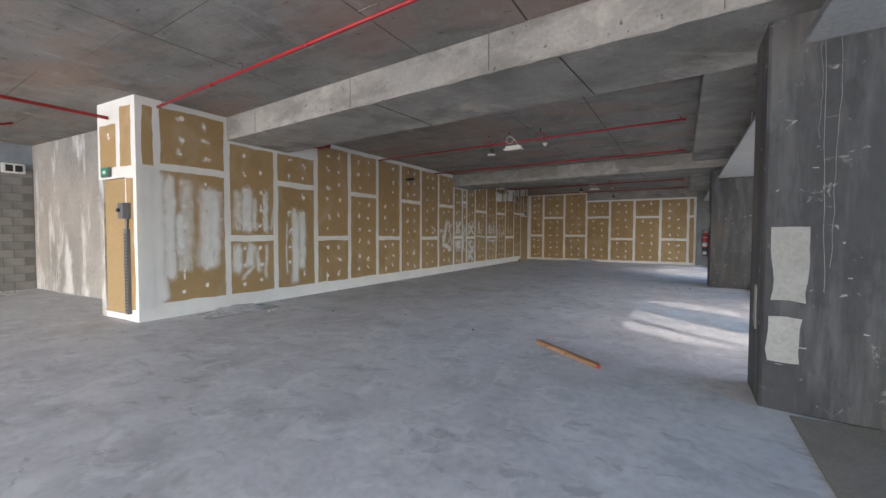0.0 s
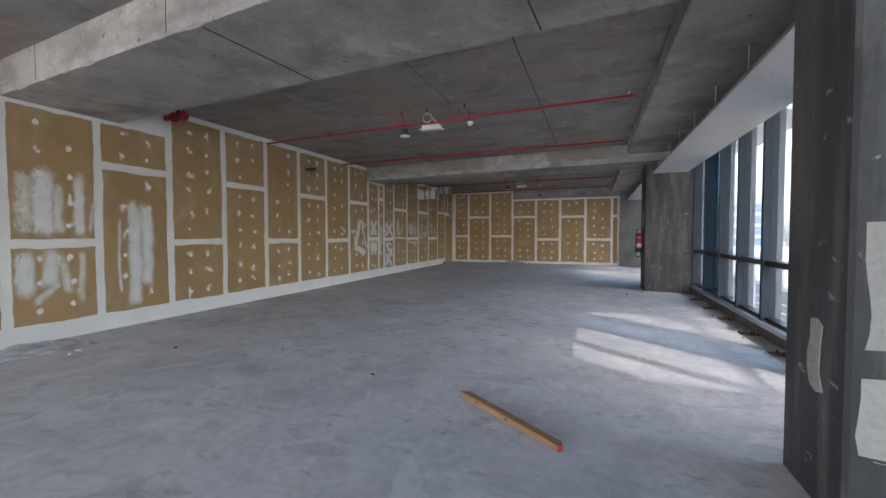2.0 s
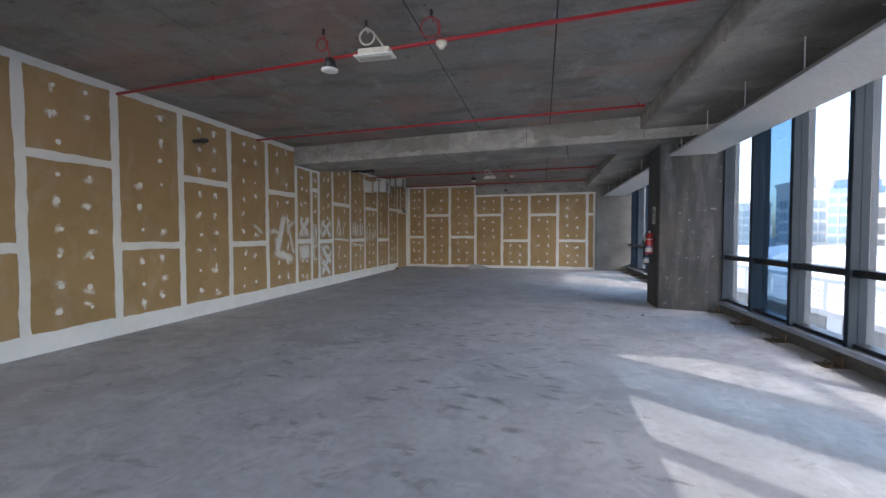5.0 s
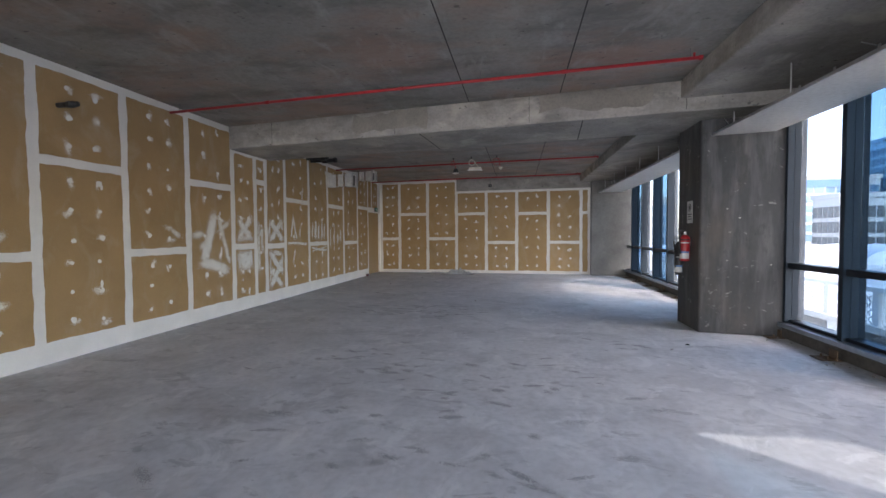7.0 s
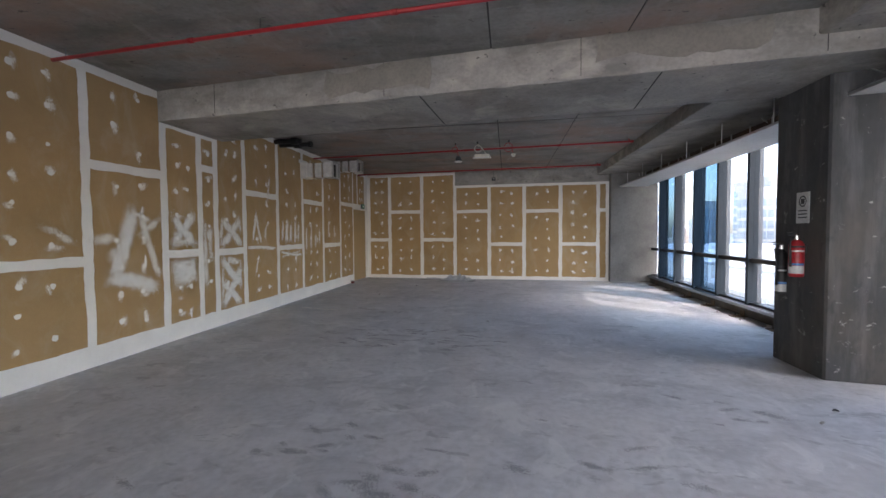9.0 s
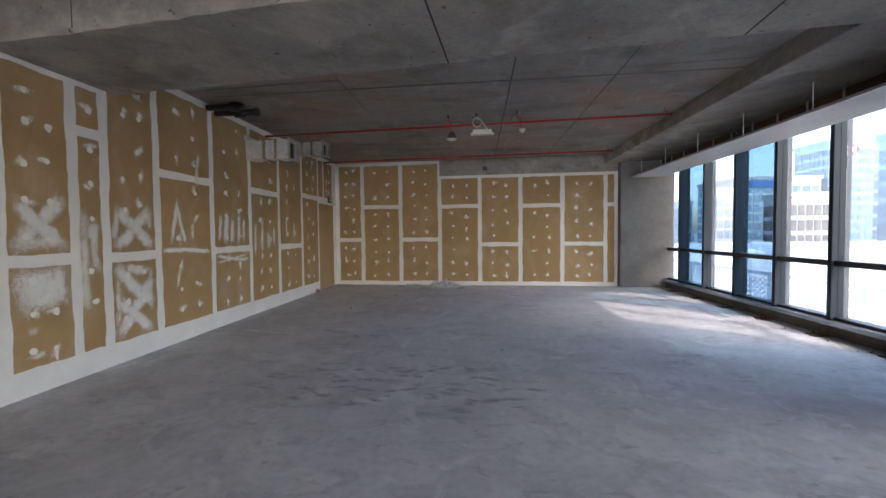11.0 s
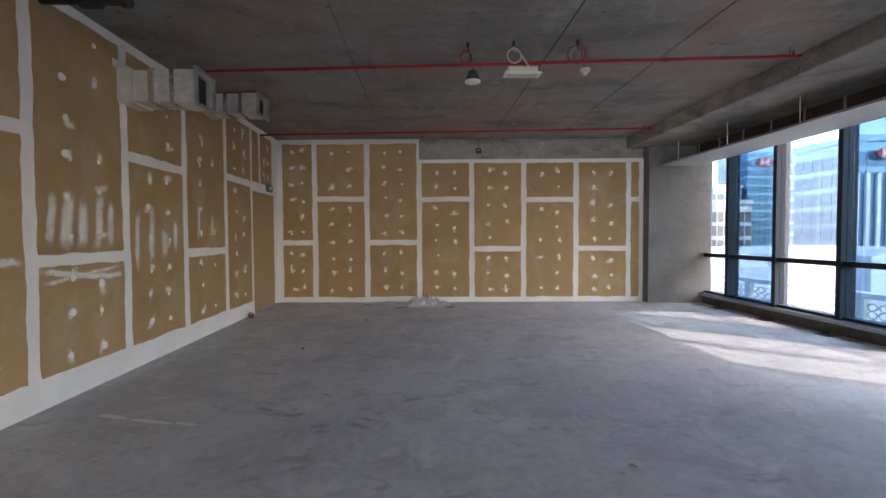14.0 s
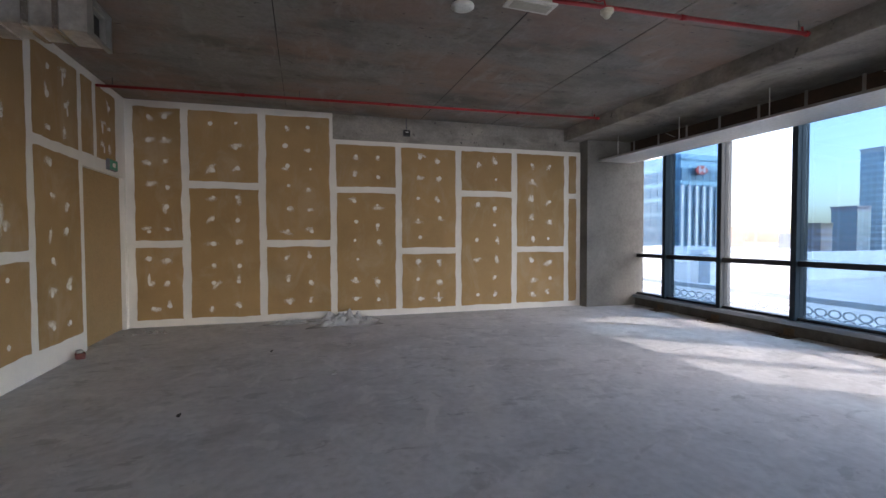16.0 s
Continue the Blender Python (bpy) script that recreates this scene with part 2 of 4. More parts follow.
M_PLASTIC = mat("plastic_wrap", (0.62, 0.63, 0.64), (0.52, 0.53, 0.54), 0.18, scale=6, fine=18, bump=0.5)
n_ = M_PLASTIC.node_tree.nodes["Principled BSDF"]
n_.inputs["Alpha"].default_value = 0.8
M_RUBBLE = mat("rubble", (0.45, 0.44, 0.42), (0.25, 0.24, 0.23), 0.9, scale=10, fine=50, bump=0.3)
M_RUST = mat("rusty_bracket", (0.20, 0.14, 0.09), (0.11, 0.08, 0.06), 0.7, 0.4, scale=8, fine=40, bump=0.2)
M_SANDWHITE = mat("pale_cladding", (0.68, 0.65, 0.60), (0.60, 0.57, 0.53), 0.8, scale=0.2, fine=3, bump=0.02)
M_WHITECLAD = mat("white_cladding", (0.78, 0.78, 0.77), (0.72, 0.72, 0.71), 0.6, scale=0.2, fine=3, bump=0.02)
M_BLUEGLASS = mat("blue_facade_glass", (0.22, 0.38, 0.50), (0.17, 0.31, 0.43), 0.15, 0.4, scale=0.15, fine=2, bump=0.02)
M_DEEPGLASS = mat("deep_blue_glass", (0.10, 0.21, 0.31), (0.075, 0.17, 0.26), 0.2, 0.2, scale=0.3, fine=2, bump=0.02)
M_PALEGLASS = mat("pale_facade_glass", (0.38, 0.49, 0.56), (0.32, 0.43, 0.50), 0.15, 0.3, scale=0.15, fine=2, bump=0.02)
M_DARKGLASS = mat("dark_facade_glass", (0.10, 0.105, 0.11), (0.07, 0.075, 0.08), 0.3, 0.1, scale=0.3, fine=2, bump=0.02)
M_BEIGE = mat("beige_facade", (0.40, 0.31, 0.24), None, 0.8, scale=0.2, fine=3, bump=0.02)
M_MAUVE = mat("mauve_facade", (0.46, 0.41, 0.45), None, 0.7, scale=0.2, fine=3, bump=0.02)
M_GROUND = mat("sand_ground", (0.36, 0.32, 0.26), (0.26, 0.24, 0.2), 0.95, scale=0.02, fine=0.3, bump=0.02)
M_SIGNRED = mat("red_sign", (0.65, 0.03, 0.03), None, 0.5, bump=0)


# ---- mesh helpers ----
def obj(name, bm, material, parent=None, label="", smooth=False):
    me = bpy.data.meshes.new(name)
    bm.normal_update()
    bm.to_mesh(me)
    bm.free()
    if smooth:
        for p in me.polygons:
            p.use_smooth = True
    for m in (material if isinstance(material, (list, tuple)) else [material]):
        me.materials.append(m)
    ob = new(name, me)
    ob.parent = parent
    return tagged(ob, label)


def part(name, bm, material, parent, label="", smooth=False):
    return obj(name, bm, material, parent, label, smooth)


def thing(name, x, y, z, label, category, group="", rz=0.0, kind=""):
    e = new(name)
    e.empty_display_size = 0.1
    e.matrix_basis = pose(x, y, z, 0, 0, rz)
    return tagged(e, label, category, group, kind)


def box(bm, x0, x1, y0, y1, z0, z1, bevel=0.0):
    vs = [bm.verts.new((x, y, z)) for z in (z0, z1) for y in (y0, y1) for x in (x0, x1)]
    fs = [bm.faces.new([vs[i] for i in q]) for q in ((0, 2, 3, 1), (4, 5, 7, 6), (0, 1, 5, 4), (2, 6, 7, 3), (0, 4, 6, 2), (1, 3, 7, 5))]
    if bevel:
        es = list({e for f in fs for e in f.edges})
        bmesh.ops.bevel(bm, geom=es, offset=bevel, segments=2, affect="EDGES")
    return bm


def bx(*a, bevel=0.0):
    return box(bmesh.new(), *a, bevel=bevel)


def prism(corners, z0, z1, bm=None):
    """An upright prism over a plan polygon, counter-clockwise."""
    bm = bm or bmesh.new()
    lo = [bm.verts.new((x, y, z0)) for x, y in corners]
    hi = [bm.verts.new((x, y, z1)) for x, y in corners]
    bm.faces.new(lo[::-1])
    bm.faces.new(hi)
    for i in range(len(lo)):
        j = (i + 1) % len(lo)
        bm.faces.new((lo[i], lo[j], hi[j], hi[i]))
    return bm


def tube(bm, pts, r, seg=10, caps=True):
    """A round tube along points."""
    pts = [Vector(p) for p in pts]
    rings = []
    up = Vector((0.13, 0.27, 0.95)).normalized()
    for i, p in enumerate(pts):
        d = (pts[min(i + 1, len(pts) - 1)] - pts[max(i - 1, 0)]).normalized()
        if abs(d.dot(up)) > 0.98:
            up = Vector((1, 0.1, 0)).normalized()
        u = d.cross(up).normalized()
        v = d.cross(u)
        rr = r[i] if isinstance(r, (list, tuple)) else r
        rings.append([bm.verts.new(p + rr * (math.cos(k * math.tau / seg) * u + math.sin(k * math.tau / seg) * v)) for k in range(seg)])
    for a, b in zip(rings, rings[1:]):
        for k in range(seg):
            bm.faces.new((a[k], a[(k + 1) % seg], b[(k + 1) % seg], b[k]))
    if caps:
        bm.faces.new(rings[0][::-1])
        bm.faces.new(rings[-1])
    bmesh.ops.recalc_face_normals(bm, faces=bm.faces[:])
    return bm


def tb(pts, r, seg=10):
    return tube(bmesh.new(), pts, r, seg)


def ragged(u0, u1, v0, v1, rng, amp=0.008, step=0.07):
    """The outline of a patch with hand-worked edges, counter-clockwise."""
    out = []
    for (a0, b0), (a1, b1) in (((u0, v0), (u1, v0)), ((u1, v0), (u1, v1)), ((u1, v1), (u0, v1)), ((u0, v1), (u0, v0))):
        n = max(2, int(math.hypot(a1 - a0, b1 - b0) / step))
        drift = 0.0
        for i in range(n):
            f = i / n
            drift = drift * 0.7 + rng.uniform(-amp, amp)
            du, dv = (0, drift) if b0 == b1 else (drift, 0)
            out.append((a0 + (a1 - a0) * f + du, b0 + (b1 - b0) * f + dv))
    return out


def sheet(outline, place, d0, d1, bm=None):
    """A thin plate with that outline; place(u, v, d) gives the point d before the wall."""
    bm = bm or bmesh.new()
    lo = [bm.verts.new(place(u, v, d0)) for u, v in outline]
    hi = [bm.verts.new(place(u, v, d1)) for u, v in outline]
    bm.faces.new(hi)
    for i in range(len(lo)):
        j = (i + 1) % len(lo)
        bm.faces.new((lo[i], lo[j], hi[j], hi[i]))
    bmesh.ops.recalc_face_normals(bm, faces=bm.faces[:])
    return bm


def blob(u, v, r, rng, n=9, el=1.0, j=0.22):
    return [(u + r * rng.uniform(1 - j, 1 + j) * math.cos(k * math.tau / n), v + el * r * rng.uniform(1 - j, 1 + j) * math.sin(k * math.tau / n)) for k in range(n)]


# ---- the plan ----
W = -7.92          # face of the long plasterboard wall
SLAB = 3.74        # underside of the slab
WIN = 1.645        # inner face of the mullions
SOFFIT = 3.30      # underside of the beams
SK = -0.095        # the grid lies a little askew to the long wall


def skew(y, x, s=SK):
    return y + s * x


def end_y(x):
    return 23.66 - 0.055 * x


# floor
tagged(obj("floor", prism([(-15.3, -8.2), (1.76, -8.2), (1.76, 24.6), (-15.3, 24.6)], -0.25, 0.0), M_FLOOR), "bare grey dusty concrete floor with scuffs and stains", "floor", kind="structure")

# ceiling slab with formwork plates, in one mesh
rng = random.Random(5)
bm = prism([(-15.3, -8.2), (1.99, -8.2), (1.99, 24.9), (-15.3, 24.9)], SLAB + 0.008, SLAB + 0.3)
for fc in bm.faces:
    fc.material_index = 1
xs = [-15.2, -12.8, -10.4, -8.0, -5.45, -3.02, -1.58, 0.08]
for x0, x1 in zip(xs, xs[1:]):
    y = -8.1 + rng.uniform(0, 0.6)
    while y < 24.4:
        h = 1.22 if x1 > -4 else 2.44
        z = SLAB + rng.uniform(-0.003, 0.003)
        g = rng.choice((0.001, 0.002, 0.004, 0.008))
        ga, gb = (0.009 if x0 in (-1.58, -3.02) else g), (0.009 if x1 in (-1.58, -3.02) else g)
        prism([(x0 + ga, skew(y, x0) + g), (x1 - gb, skew(y, x1) + g), (x1 - gb, skew(min(y + h, 24.8), x1) - g), (x0 + ga, skew(min(y + h, 24.8), x0) - g)], z, SLAB + 0.02, bm)
        y += h
for x0, x1 in ((-7.6, -5.0), (-4.99, -2.4), (-2.39, 0.05)):
    k0 = len(bm.faces)
    ys = lambda x, d: 17.18 - 0.05 * x + d + 0.012 * math.sin(x * 5)
    prism([(x0, ys(x0, 0)), (x1, ys(x1, 0)), (x1, ys(x1, 0.045)), (x0, ys(x0, 0.03))], SLAB - 0.0045, SLAB + 0.01, bm)
    bm.faces.ensure_lookup_table()
    for fc in bm.faces[k0:]:
        fc.material_index = 2
tagged(obj("ceiling", bm, [M_SLAB, M_SEAM, M_DAMP]), "raw concrete ceiling slab with formwork joints and stains", "ceiling", kind="structure")


def beam(name, yf, yb, s=-0.13, x0=W - 0.02, x1=1.6):
    """A downstand beam across the room, with chipped lower edges."""
    rng = random.Random(int(yf * 10))
    bm = bmesh.new()
    n = 60
    rows = []
    for i in range(n + 1):
        x = x0 + (x1 - x0) * i / n
        c = lambda: rng.uniform(0, 0.014) if rng.random() > 0.25 else rng.uniform(0.01, 0.04)
        e, f = c(), c()
        a, b = yf + s * x, yb + s * x
        rows.append([bm.verts.new(p) for p in ((x, a, SLAB + 0.02), (x, a, SOFFIT + e), (x, a + e, SOFFIT), (x, b - f, SOFFIT), (x, b, SOFFIT + f), (x, b, SLAB + 0.02))])
    for r, q in zip(rows, rows[1:]):
        for k in range(5):
            bm.faces.new((r[k], q[k], q[k + 1], r[k + 1]))
    bm.faces.new(rows[0])
    bm.faces.new(rows[-1][::-1])
    bmesh.ops.recalc_face_normals(bm, faces=bm.faces[:])
    ob = tagged(obj(name, bm, M_BEAM), "rough concrete downstand beam with chipped edges", "beam", kind="structure")
    for x in (-6.9, -4.35, -2.05, 0.15):
        part("joint_line", prism([(x, yf + s * x - 0.004), (x + 0.006, yf + s * x - 0.005), (x + 0.006, yf + s * x + 0.02), (x, yf + s * x + 0.02)], SOFFIT + 0.03, SLAB), M_SEAM, ob)
    for x in (-3.9, -1.25):
        part("joint_line", prism([(x, yf + s * x + 0.04), (x + 0.016, yf + s * x + 0.04), (x + 0.12, yb + s * x - 0.04), (x + 0.104, yb + s * x - 0.04)], SOFFIT - 0.003, SOFFIT + 0.01), M_SEAM, ob)
    return ob


beam_1 = beam("beam_1", 4.2, 5.68)
beam_2 = beam("beam_2", 13.62, 15.05)
for x0, x1, z0, z1 in ((-5.1, -3.75, 3.36, 3.73), (-1.9, -0.3, 3.48, 3.73)):
    rr = random.Random(int(x0 * 7))
    part("repair_patch", sheet(ragged(x0, x1, z0, z1, rr, 0.05, 0.12), lambda u, v, d: (u, 13.62 - 0.13 * u - d, v), 0.001, 0.006), M_BEAM_PATCH, beam_2, "brown cement repair patch")
# edge beam over the windows and beam at the end wall
tagged(obj("edge_beam", bx(0.08, 1.88, -8.1, 24.8, 3.49, SLAB + 0.02, bevel=0.01), M_BEAM), "shallow concrete edge beam above the windows", "beam", kind="structure")
tagged(obj("end_beam", prism([(-4.66, end_y(-4.66) + 0.03), (0.45, end_y(0.45) + 0.03), (0.45, end_y(0.45) + 0.4), (-4.66, end_y(-4.66) + 0.4)], 3.27, SLAB + 0.02), M_BEAM), "exposed concrete beam above the boarded wall", "beam", kind="structure")


# ---- plasterboard walls ----
def smudge(bm, u, v, a, b, turn, place):
    """A wiped dab of filler, thick in the middle and fading out."""
    cover = bm.verts.layers.float["cover"]
    c, s = math.cos(turn), math.sin(turn)
    mid = bm.verts.new(place(u, v, 0.0043))
    mid[cover] = 1.0
    prev = None
    for share, amount in ((0.5, 0.65), (1.0, 0.0)):
        ring = []
        for k in range(14):
            p, q = a * share * math.cos(k * math.tau / 14), b * share * math.sin(k * math.tau / 14)
            w = bm.verts.new(place(u + p * c - q * s, v + p * s + q * c, 0.0043))
            w[cover] = amount
            ring.append(w)
        for k in range(14):
            j = (k + 1) % 14
            bm.faces.new((mid, ring[k], ring[j]) if prev is None else (prev[k], ring[k], ring[j], prev[j]))
        prev = ring


def board_wall(name, outline_boxes, boards, place, label, seed):
    """A wall whose joints are filled white, with each brown board face a part of it."""
    rng = random.Random(seed)
    bm = bmesh.new()
    for b in outline_boxes:
        prism(b[0], b[1], b[2], bm)
    wall = tagged(obj(name, bm, M_FILLER), label, "wall", kind="structure")
    for u0, u1, v0, v1, spots in boards:
        bd = part("board", sheet(ragged(u0, u1, v0, v1, rng), place, 0.0005, 0.004), M_BOARD, wall)
        if not spots:
            continue
        sp, sm = bmesh.new(), bmesh.new()
        sm.verts.layers.float.new("cover")
        w, h = u1 - u0, v1 - v0
        cols = (0.32, 0.68) if w > 0.6 else (0.5,)
        n = max(1, round(h / 0.36))
        for c in cols:
            for k in range(n):
                if rng.random() < 0.12:
                    continue
                u, v = u0 + w * c + rng.uniform(-0.03, 0.03), v0 + h * (k + 0.5) / n + rng.uniform(-0.05, 0.05)
                sheet(blob(u, v, rng.uniform(0.024, 0.044), rng), place, 0.004, 0.0055, sp)
                if rng.random() < 0.85:
                    smudge(sm, u + rng.uniform(-0.05, 0.05), v + rng.uniform(-0.06, 0.06), rng.uniform(0.07, 0.17), rng.uniform(0.045, 0.08), rng.choice((0.0, 0.2, -0.3, 1.3, 1.57, 1.8, 0.8)), place)
                if rng.random() < 0.08:
                    sheet(blob(u + rng.uniform(-0.05, 0.05), v + rng.uniform(-0.1, 0.1), 0.02, rng, 9, rng.uniform(2, 5)), place, 0.004, 0.005, sp)
        if len(sm.verts):
            f = part("filler_smudges", sm, M_SMUDGE, bd, "thin whitish filler smudges")
            f["kind"] = "stuff"
        else:
            sm.free()
        if len(sp.verts):
            f = part("filler_spots", sp, M_FILLER, bd, "white filler dabs over screw heads")
            f["kind"] = "stuff"
        else:
            sp.free()
    return wall


def left_place(u, v, d):
    return (W + d, u, v)


def split(u0, u1, zj, top, base, g=0.065):
    return [(u0 + g, u1 - g, base, zj - 0.06, True), (u0 + g, u1 - g, zj + 0.06, top - 0.09, True)]


L_BOARDS = [(3.72, 3.88, 2.62, 3.60, False)]
joints = [(3.93, 5.22, 2.62), (5.22, 6.36, 1.38), (6.36, 7.54, 2.58), (7.54, 8.74, 1.36), (8.74, 9.94, 2.55), (9.94, 11.12, 1.34), (11.12, 12.32, 2.52), (12.32, 13.52, 1.32),
          (13.52, 14.72, 2.52), (14.72, 15.46, 1.34), (15.46, 15.86, 2.75), (15.86, 16.68, 1.32), (16.68, 17.9, 2.45), (17.9, 19.08, 1.32), (19.08, 20.28, 2.45), (20.28, 21.52, 1.3), (21.52, 22.62, 2.55)]
for a, b, zj in joints:
    low = 5.2 < (a + b) / 2 < 7.0 or 14.7 < (a + b) / 2 < 16.2
    L_BOARDS += split(a, b, zj, SOFFIT + 0.03 if low else SLAB - 0.02, 0.27)
L_BOARDS += [(22.66, 22.98, 2.62, 3.62, False), (23.08, 23.72, 2.62, 3.62, True)]
DOOR0, DOOR1, DOORH = 22.66, 24.0, 2.44
wall_west = board_wall("wall_west", [
    ([(W - 0.15, 3.62), (W, 3.62), (W, DOOR0), (W - 0.15, DOOR0)], 0, SLAB + 0.004),
    ([(W - 0.15, DOOR0), (W, DOOR0), (W, 24.3), (W - 0.15, 24.3)], DOORH, SLAB + 0.004),
    ([(W - 0.15, DOOR1), (W, DOOR1), (W, 24.3), (W - 0.15, 24.3)], 0, DOORH)], L_BOARDS, left_place,
    "long plasterboard wall with white filled joints and brown board faces", 11)


# trowelled filler over some boards
def stroke(u0, v0, u1, v1, w, material, rng, d):
    """One pull of the trowel: a thin band of filler with feathered, wavering edges."""
    ln = math.hypot(u1 - u0, v1 - v0)
    tu, tv = (u1 - u0) / ln, (v1 - v0) / ln
    n = max(8, int(ln / 0.05))
    bend = rng.uniform(-0.04, 0.04) * ln
    bm = bmesh.new()
    cover = bm.verts.layers.float.new("cover")
    across = (-1.0, -0.8, -0.45, 0.0, 0.45, 0.8, 1.0)
    rows = []
    for i in range(n + 1):
        f = i / n
        c = bend * 4 * f * (1 - f) + rng.uniform(-0.008, 0.008)
        row = []
        for q in across:
            h = w * 0.72 * q + c
            g = f * (ln + 0.1) - 0.05
            v = bm.verts.new(left_place(u0 + tu * g - tv * h, v0 + tv * g + tu * h, 0.0044 + d))
            v[cover] = min(1.0, (1 - abs(q)) / 0.7) * min(1.0, min(f, 1 - f) * ln / 0.16)
            row.append(v)
        rows.append(row)
    for r, q in zip(rows, rows[1:]):
        for k in range(len(across) - 1):
            bm.faces.new((r[k], q[k], q[k + 1], r[k + 1]))
    part("skim_patch", bm, material, wall_west, "thin white skim of filler")


rng = random.Random(3)
for k, (u0, v0, u1, v1, w, heavy) in enumerate((
        (3.80, 0.20, 3.80, 2.62, 0.26, 1), (4.00, 0.25, 3.98, 2.56, 0.26, 1), (4.14, 0.62, 4.12, 2.54, 0.22, 1), (4.36, 0.72, 4.42, 2.52, 0.32, 0), (4.32, 1.0, 4.36, 1.9, 0.2, 1), (4.82, 0.78, 4.86, 2.36, 0.44, 1), (4.98, 1.1, 4.98, 2.2, 0.2, 1),
        (5.42, 1.45, 5.44, 2.42, 0.24, 0), (5.64, 1.45, 5.66, 2.46, 0.26, 1), (5.84, 1.46, 5.82, 2.30, 0.18, 0), (6.10, 1.45, 6.10, 2.42, 0.14, 1), (6.22, 1.5, 6.30, 2.1, 0.08, 0),
        (5.42, 0.62, 5.42, 1.30, 0.22, 1), (5.70, 0.72, 5.72, 1.31, 0.20, 1), (5.95, 0.60, 5.80, 1.30, 0.16, 0), (6.08, 0.45, 6.12, 1.30, 0.12, 0), (5.45, 0.5, 5.9, 0.9, 0.12, 0),
        (6.86, 0.30, 6.86, 2.08, 0.22, 1), (7.06, 0.62, 7.06, 2.06, 0.24, 1), (6.95, 0.9, 6.96, 2.0, 0.2, 1), (6.68, 0.5, 6.68, 1.8, 0.07, 0),
        (13.82, 1.02, 14.16, 2.02, 0.22, 1), (13.74, 1.10, 14.56, 0.86, 0.20, 1), (14.28, 1.98, 14.60, 0.98, 0.14, 0), (14.02, 2.0, 14.5, 1.82, 0.10, 0), (13.50, 1.55, 13.95, 1.62, 0.16, 0), (12.95, 1.75, 13.40, 1.52, 0.10, 0), (13.7, 1.3, 14.1, 1.5, 0.2, 0), (14.2, 1.6, 14.66, 1.9, 0.12, 0),
        (14.82, 1.44, 15.36, 1.98, 0.16, 1), (14.84, 1.96, 15.36, 1.44, 0.16, 1), (14.80, 1.52, 15.40, 1.55, 0.18, 0), (14.80, 1.06, 15.40, 1.08, 0.42, 1), (14.86, 0.62, 15.1, 0.68, 0.08, 0),
        (15.58, 0.7, 15.58, 1.9, 0.13, 0), (15.72, 1.1, 15.72, 1.8, 0.12, 0), (15.55, 1.5, 15.78, 1.75, 0.12, 1),
        (15.95, 1.42, 16.55, 1.95, 0.16, 1), (15.98, 1.92, 16.56, 1.42, 0.16, 1), (15.95, 1.45, 16.0, 2.0, 0.1, 0), (16.5, 1.6, 16.56, 2.0, 0.1, 0),
        (15.96, 0.34, 16.56, 1.02, 0.17, 1), (15.97, 1.22, 16.56, 0.66, 0.17, 1), (15.98, 0.80, 16.50, 0.32, 0.14, 1), (16.04, 1.2, 16.5, 1.1, 0.14, 0), (16.52, 0.5, 16.54, 1.2, 0.1, 0), (15.97, 0.4, 15.99, 1.1, 0.1, 0),
        (16.92, 1.45, 17.06, 2.10, 0.07, 1), (17.06, 2.10, 17.26, 1.42, 0.07, 1), (17.4, 1.42, 17.42, 1.85, 0.09, 0), (16.75, 1.36, 17.84, 1.30, 0.07, 1), (17.0, 0.75, 17.1, 1.2, 0.07, 0), (17.5, 2.3, 17.6, 2.9, 0.09, 0),
        (18.06, 1.40, 18.12, 2.0, 0.10, 0), (18.24, 1.40, 18.32, 1.96, 0.12, 1), (18.44, 1.40, 18.48, 1.90, 0.12, 1), (18.62, 1.40, 18.70, 2.02, 0.10, 1), (18.84, 1.40, 18.86, 1.94, 0.10, 0), (17.98, 1.24, 19.0, 1.12, 0.06, 1), (17.98, 1.10, 18.98, 1.22, 0.05, 0),
        (19.26, 1.15, 19.30, 1.85, 0.10, 0), (19.50, 1.2, 19.54, 1.95, 0.12, 0), (19.76, 1.2, 19.76, 1.7, 0.14, 0), (20.0, 1.3, 20.02, 1.8, 0.10, 0), (20.6, 1.45, 20.62, 2.0, 0.10, 0), (21.0, 1.45, 21.04, 1.9, 0.10, 0))):
    stroke(u0, v0, u1, v1, w, M_THICK if heavy else M_THIN, rng, k % 9 * 0.00007)


def end_place(u, v, d):
    return (u, end_y(u) - d, v)


E_BOARDS = []
for a, b, zj, top in ((-7.86, -7.06, 1.38, 3.72), (-7.06, -5.86, 2.38, 3.72), (-5.86, -4.66, 1.38, 3.72), (-4.66, -3.46, 2.36, 3.27), (-3.46, -2.27, 1.22, 3.27), (-2.27, -1.08, 2.34, 3.27), (-1.08, 0.12, 1.22, 3.27), (0.12, 0.40, 2.34, 3.27)):
    E_BOARDS += [(u0, u1, v0, v1, sp and b < 0.2) for u0, u1, v0, v1, sp in split(a, b, zj, top, 0.12, 0.06 if b < 0.2 else 0.05)]
ey = lambda x, d=0.0: (x, end_y(x) + d)
wall_north = board_wall("wall_north", [([ey(W), ey(-4.66), ey(-4.66, 0.14), ey(W, 0.14)], 0, SLAB + 0.004), ([ey(-4.66), ey(0.45), ey(0.45, 0.14), ey(-4.66, 0.14)], 0, 3.27)],
                        E_BOARDS, end_place, "plasterboard end wall with white joints and brown boards", 21)

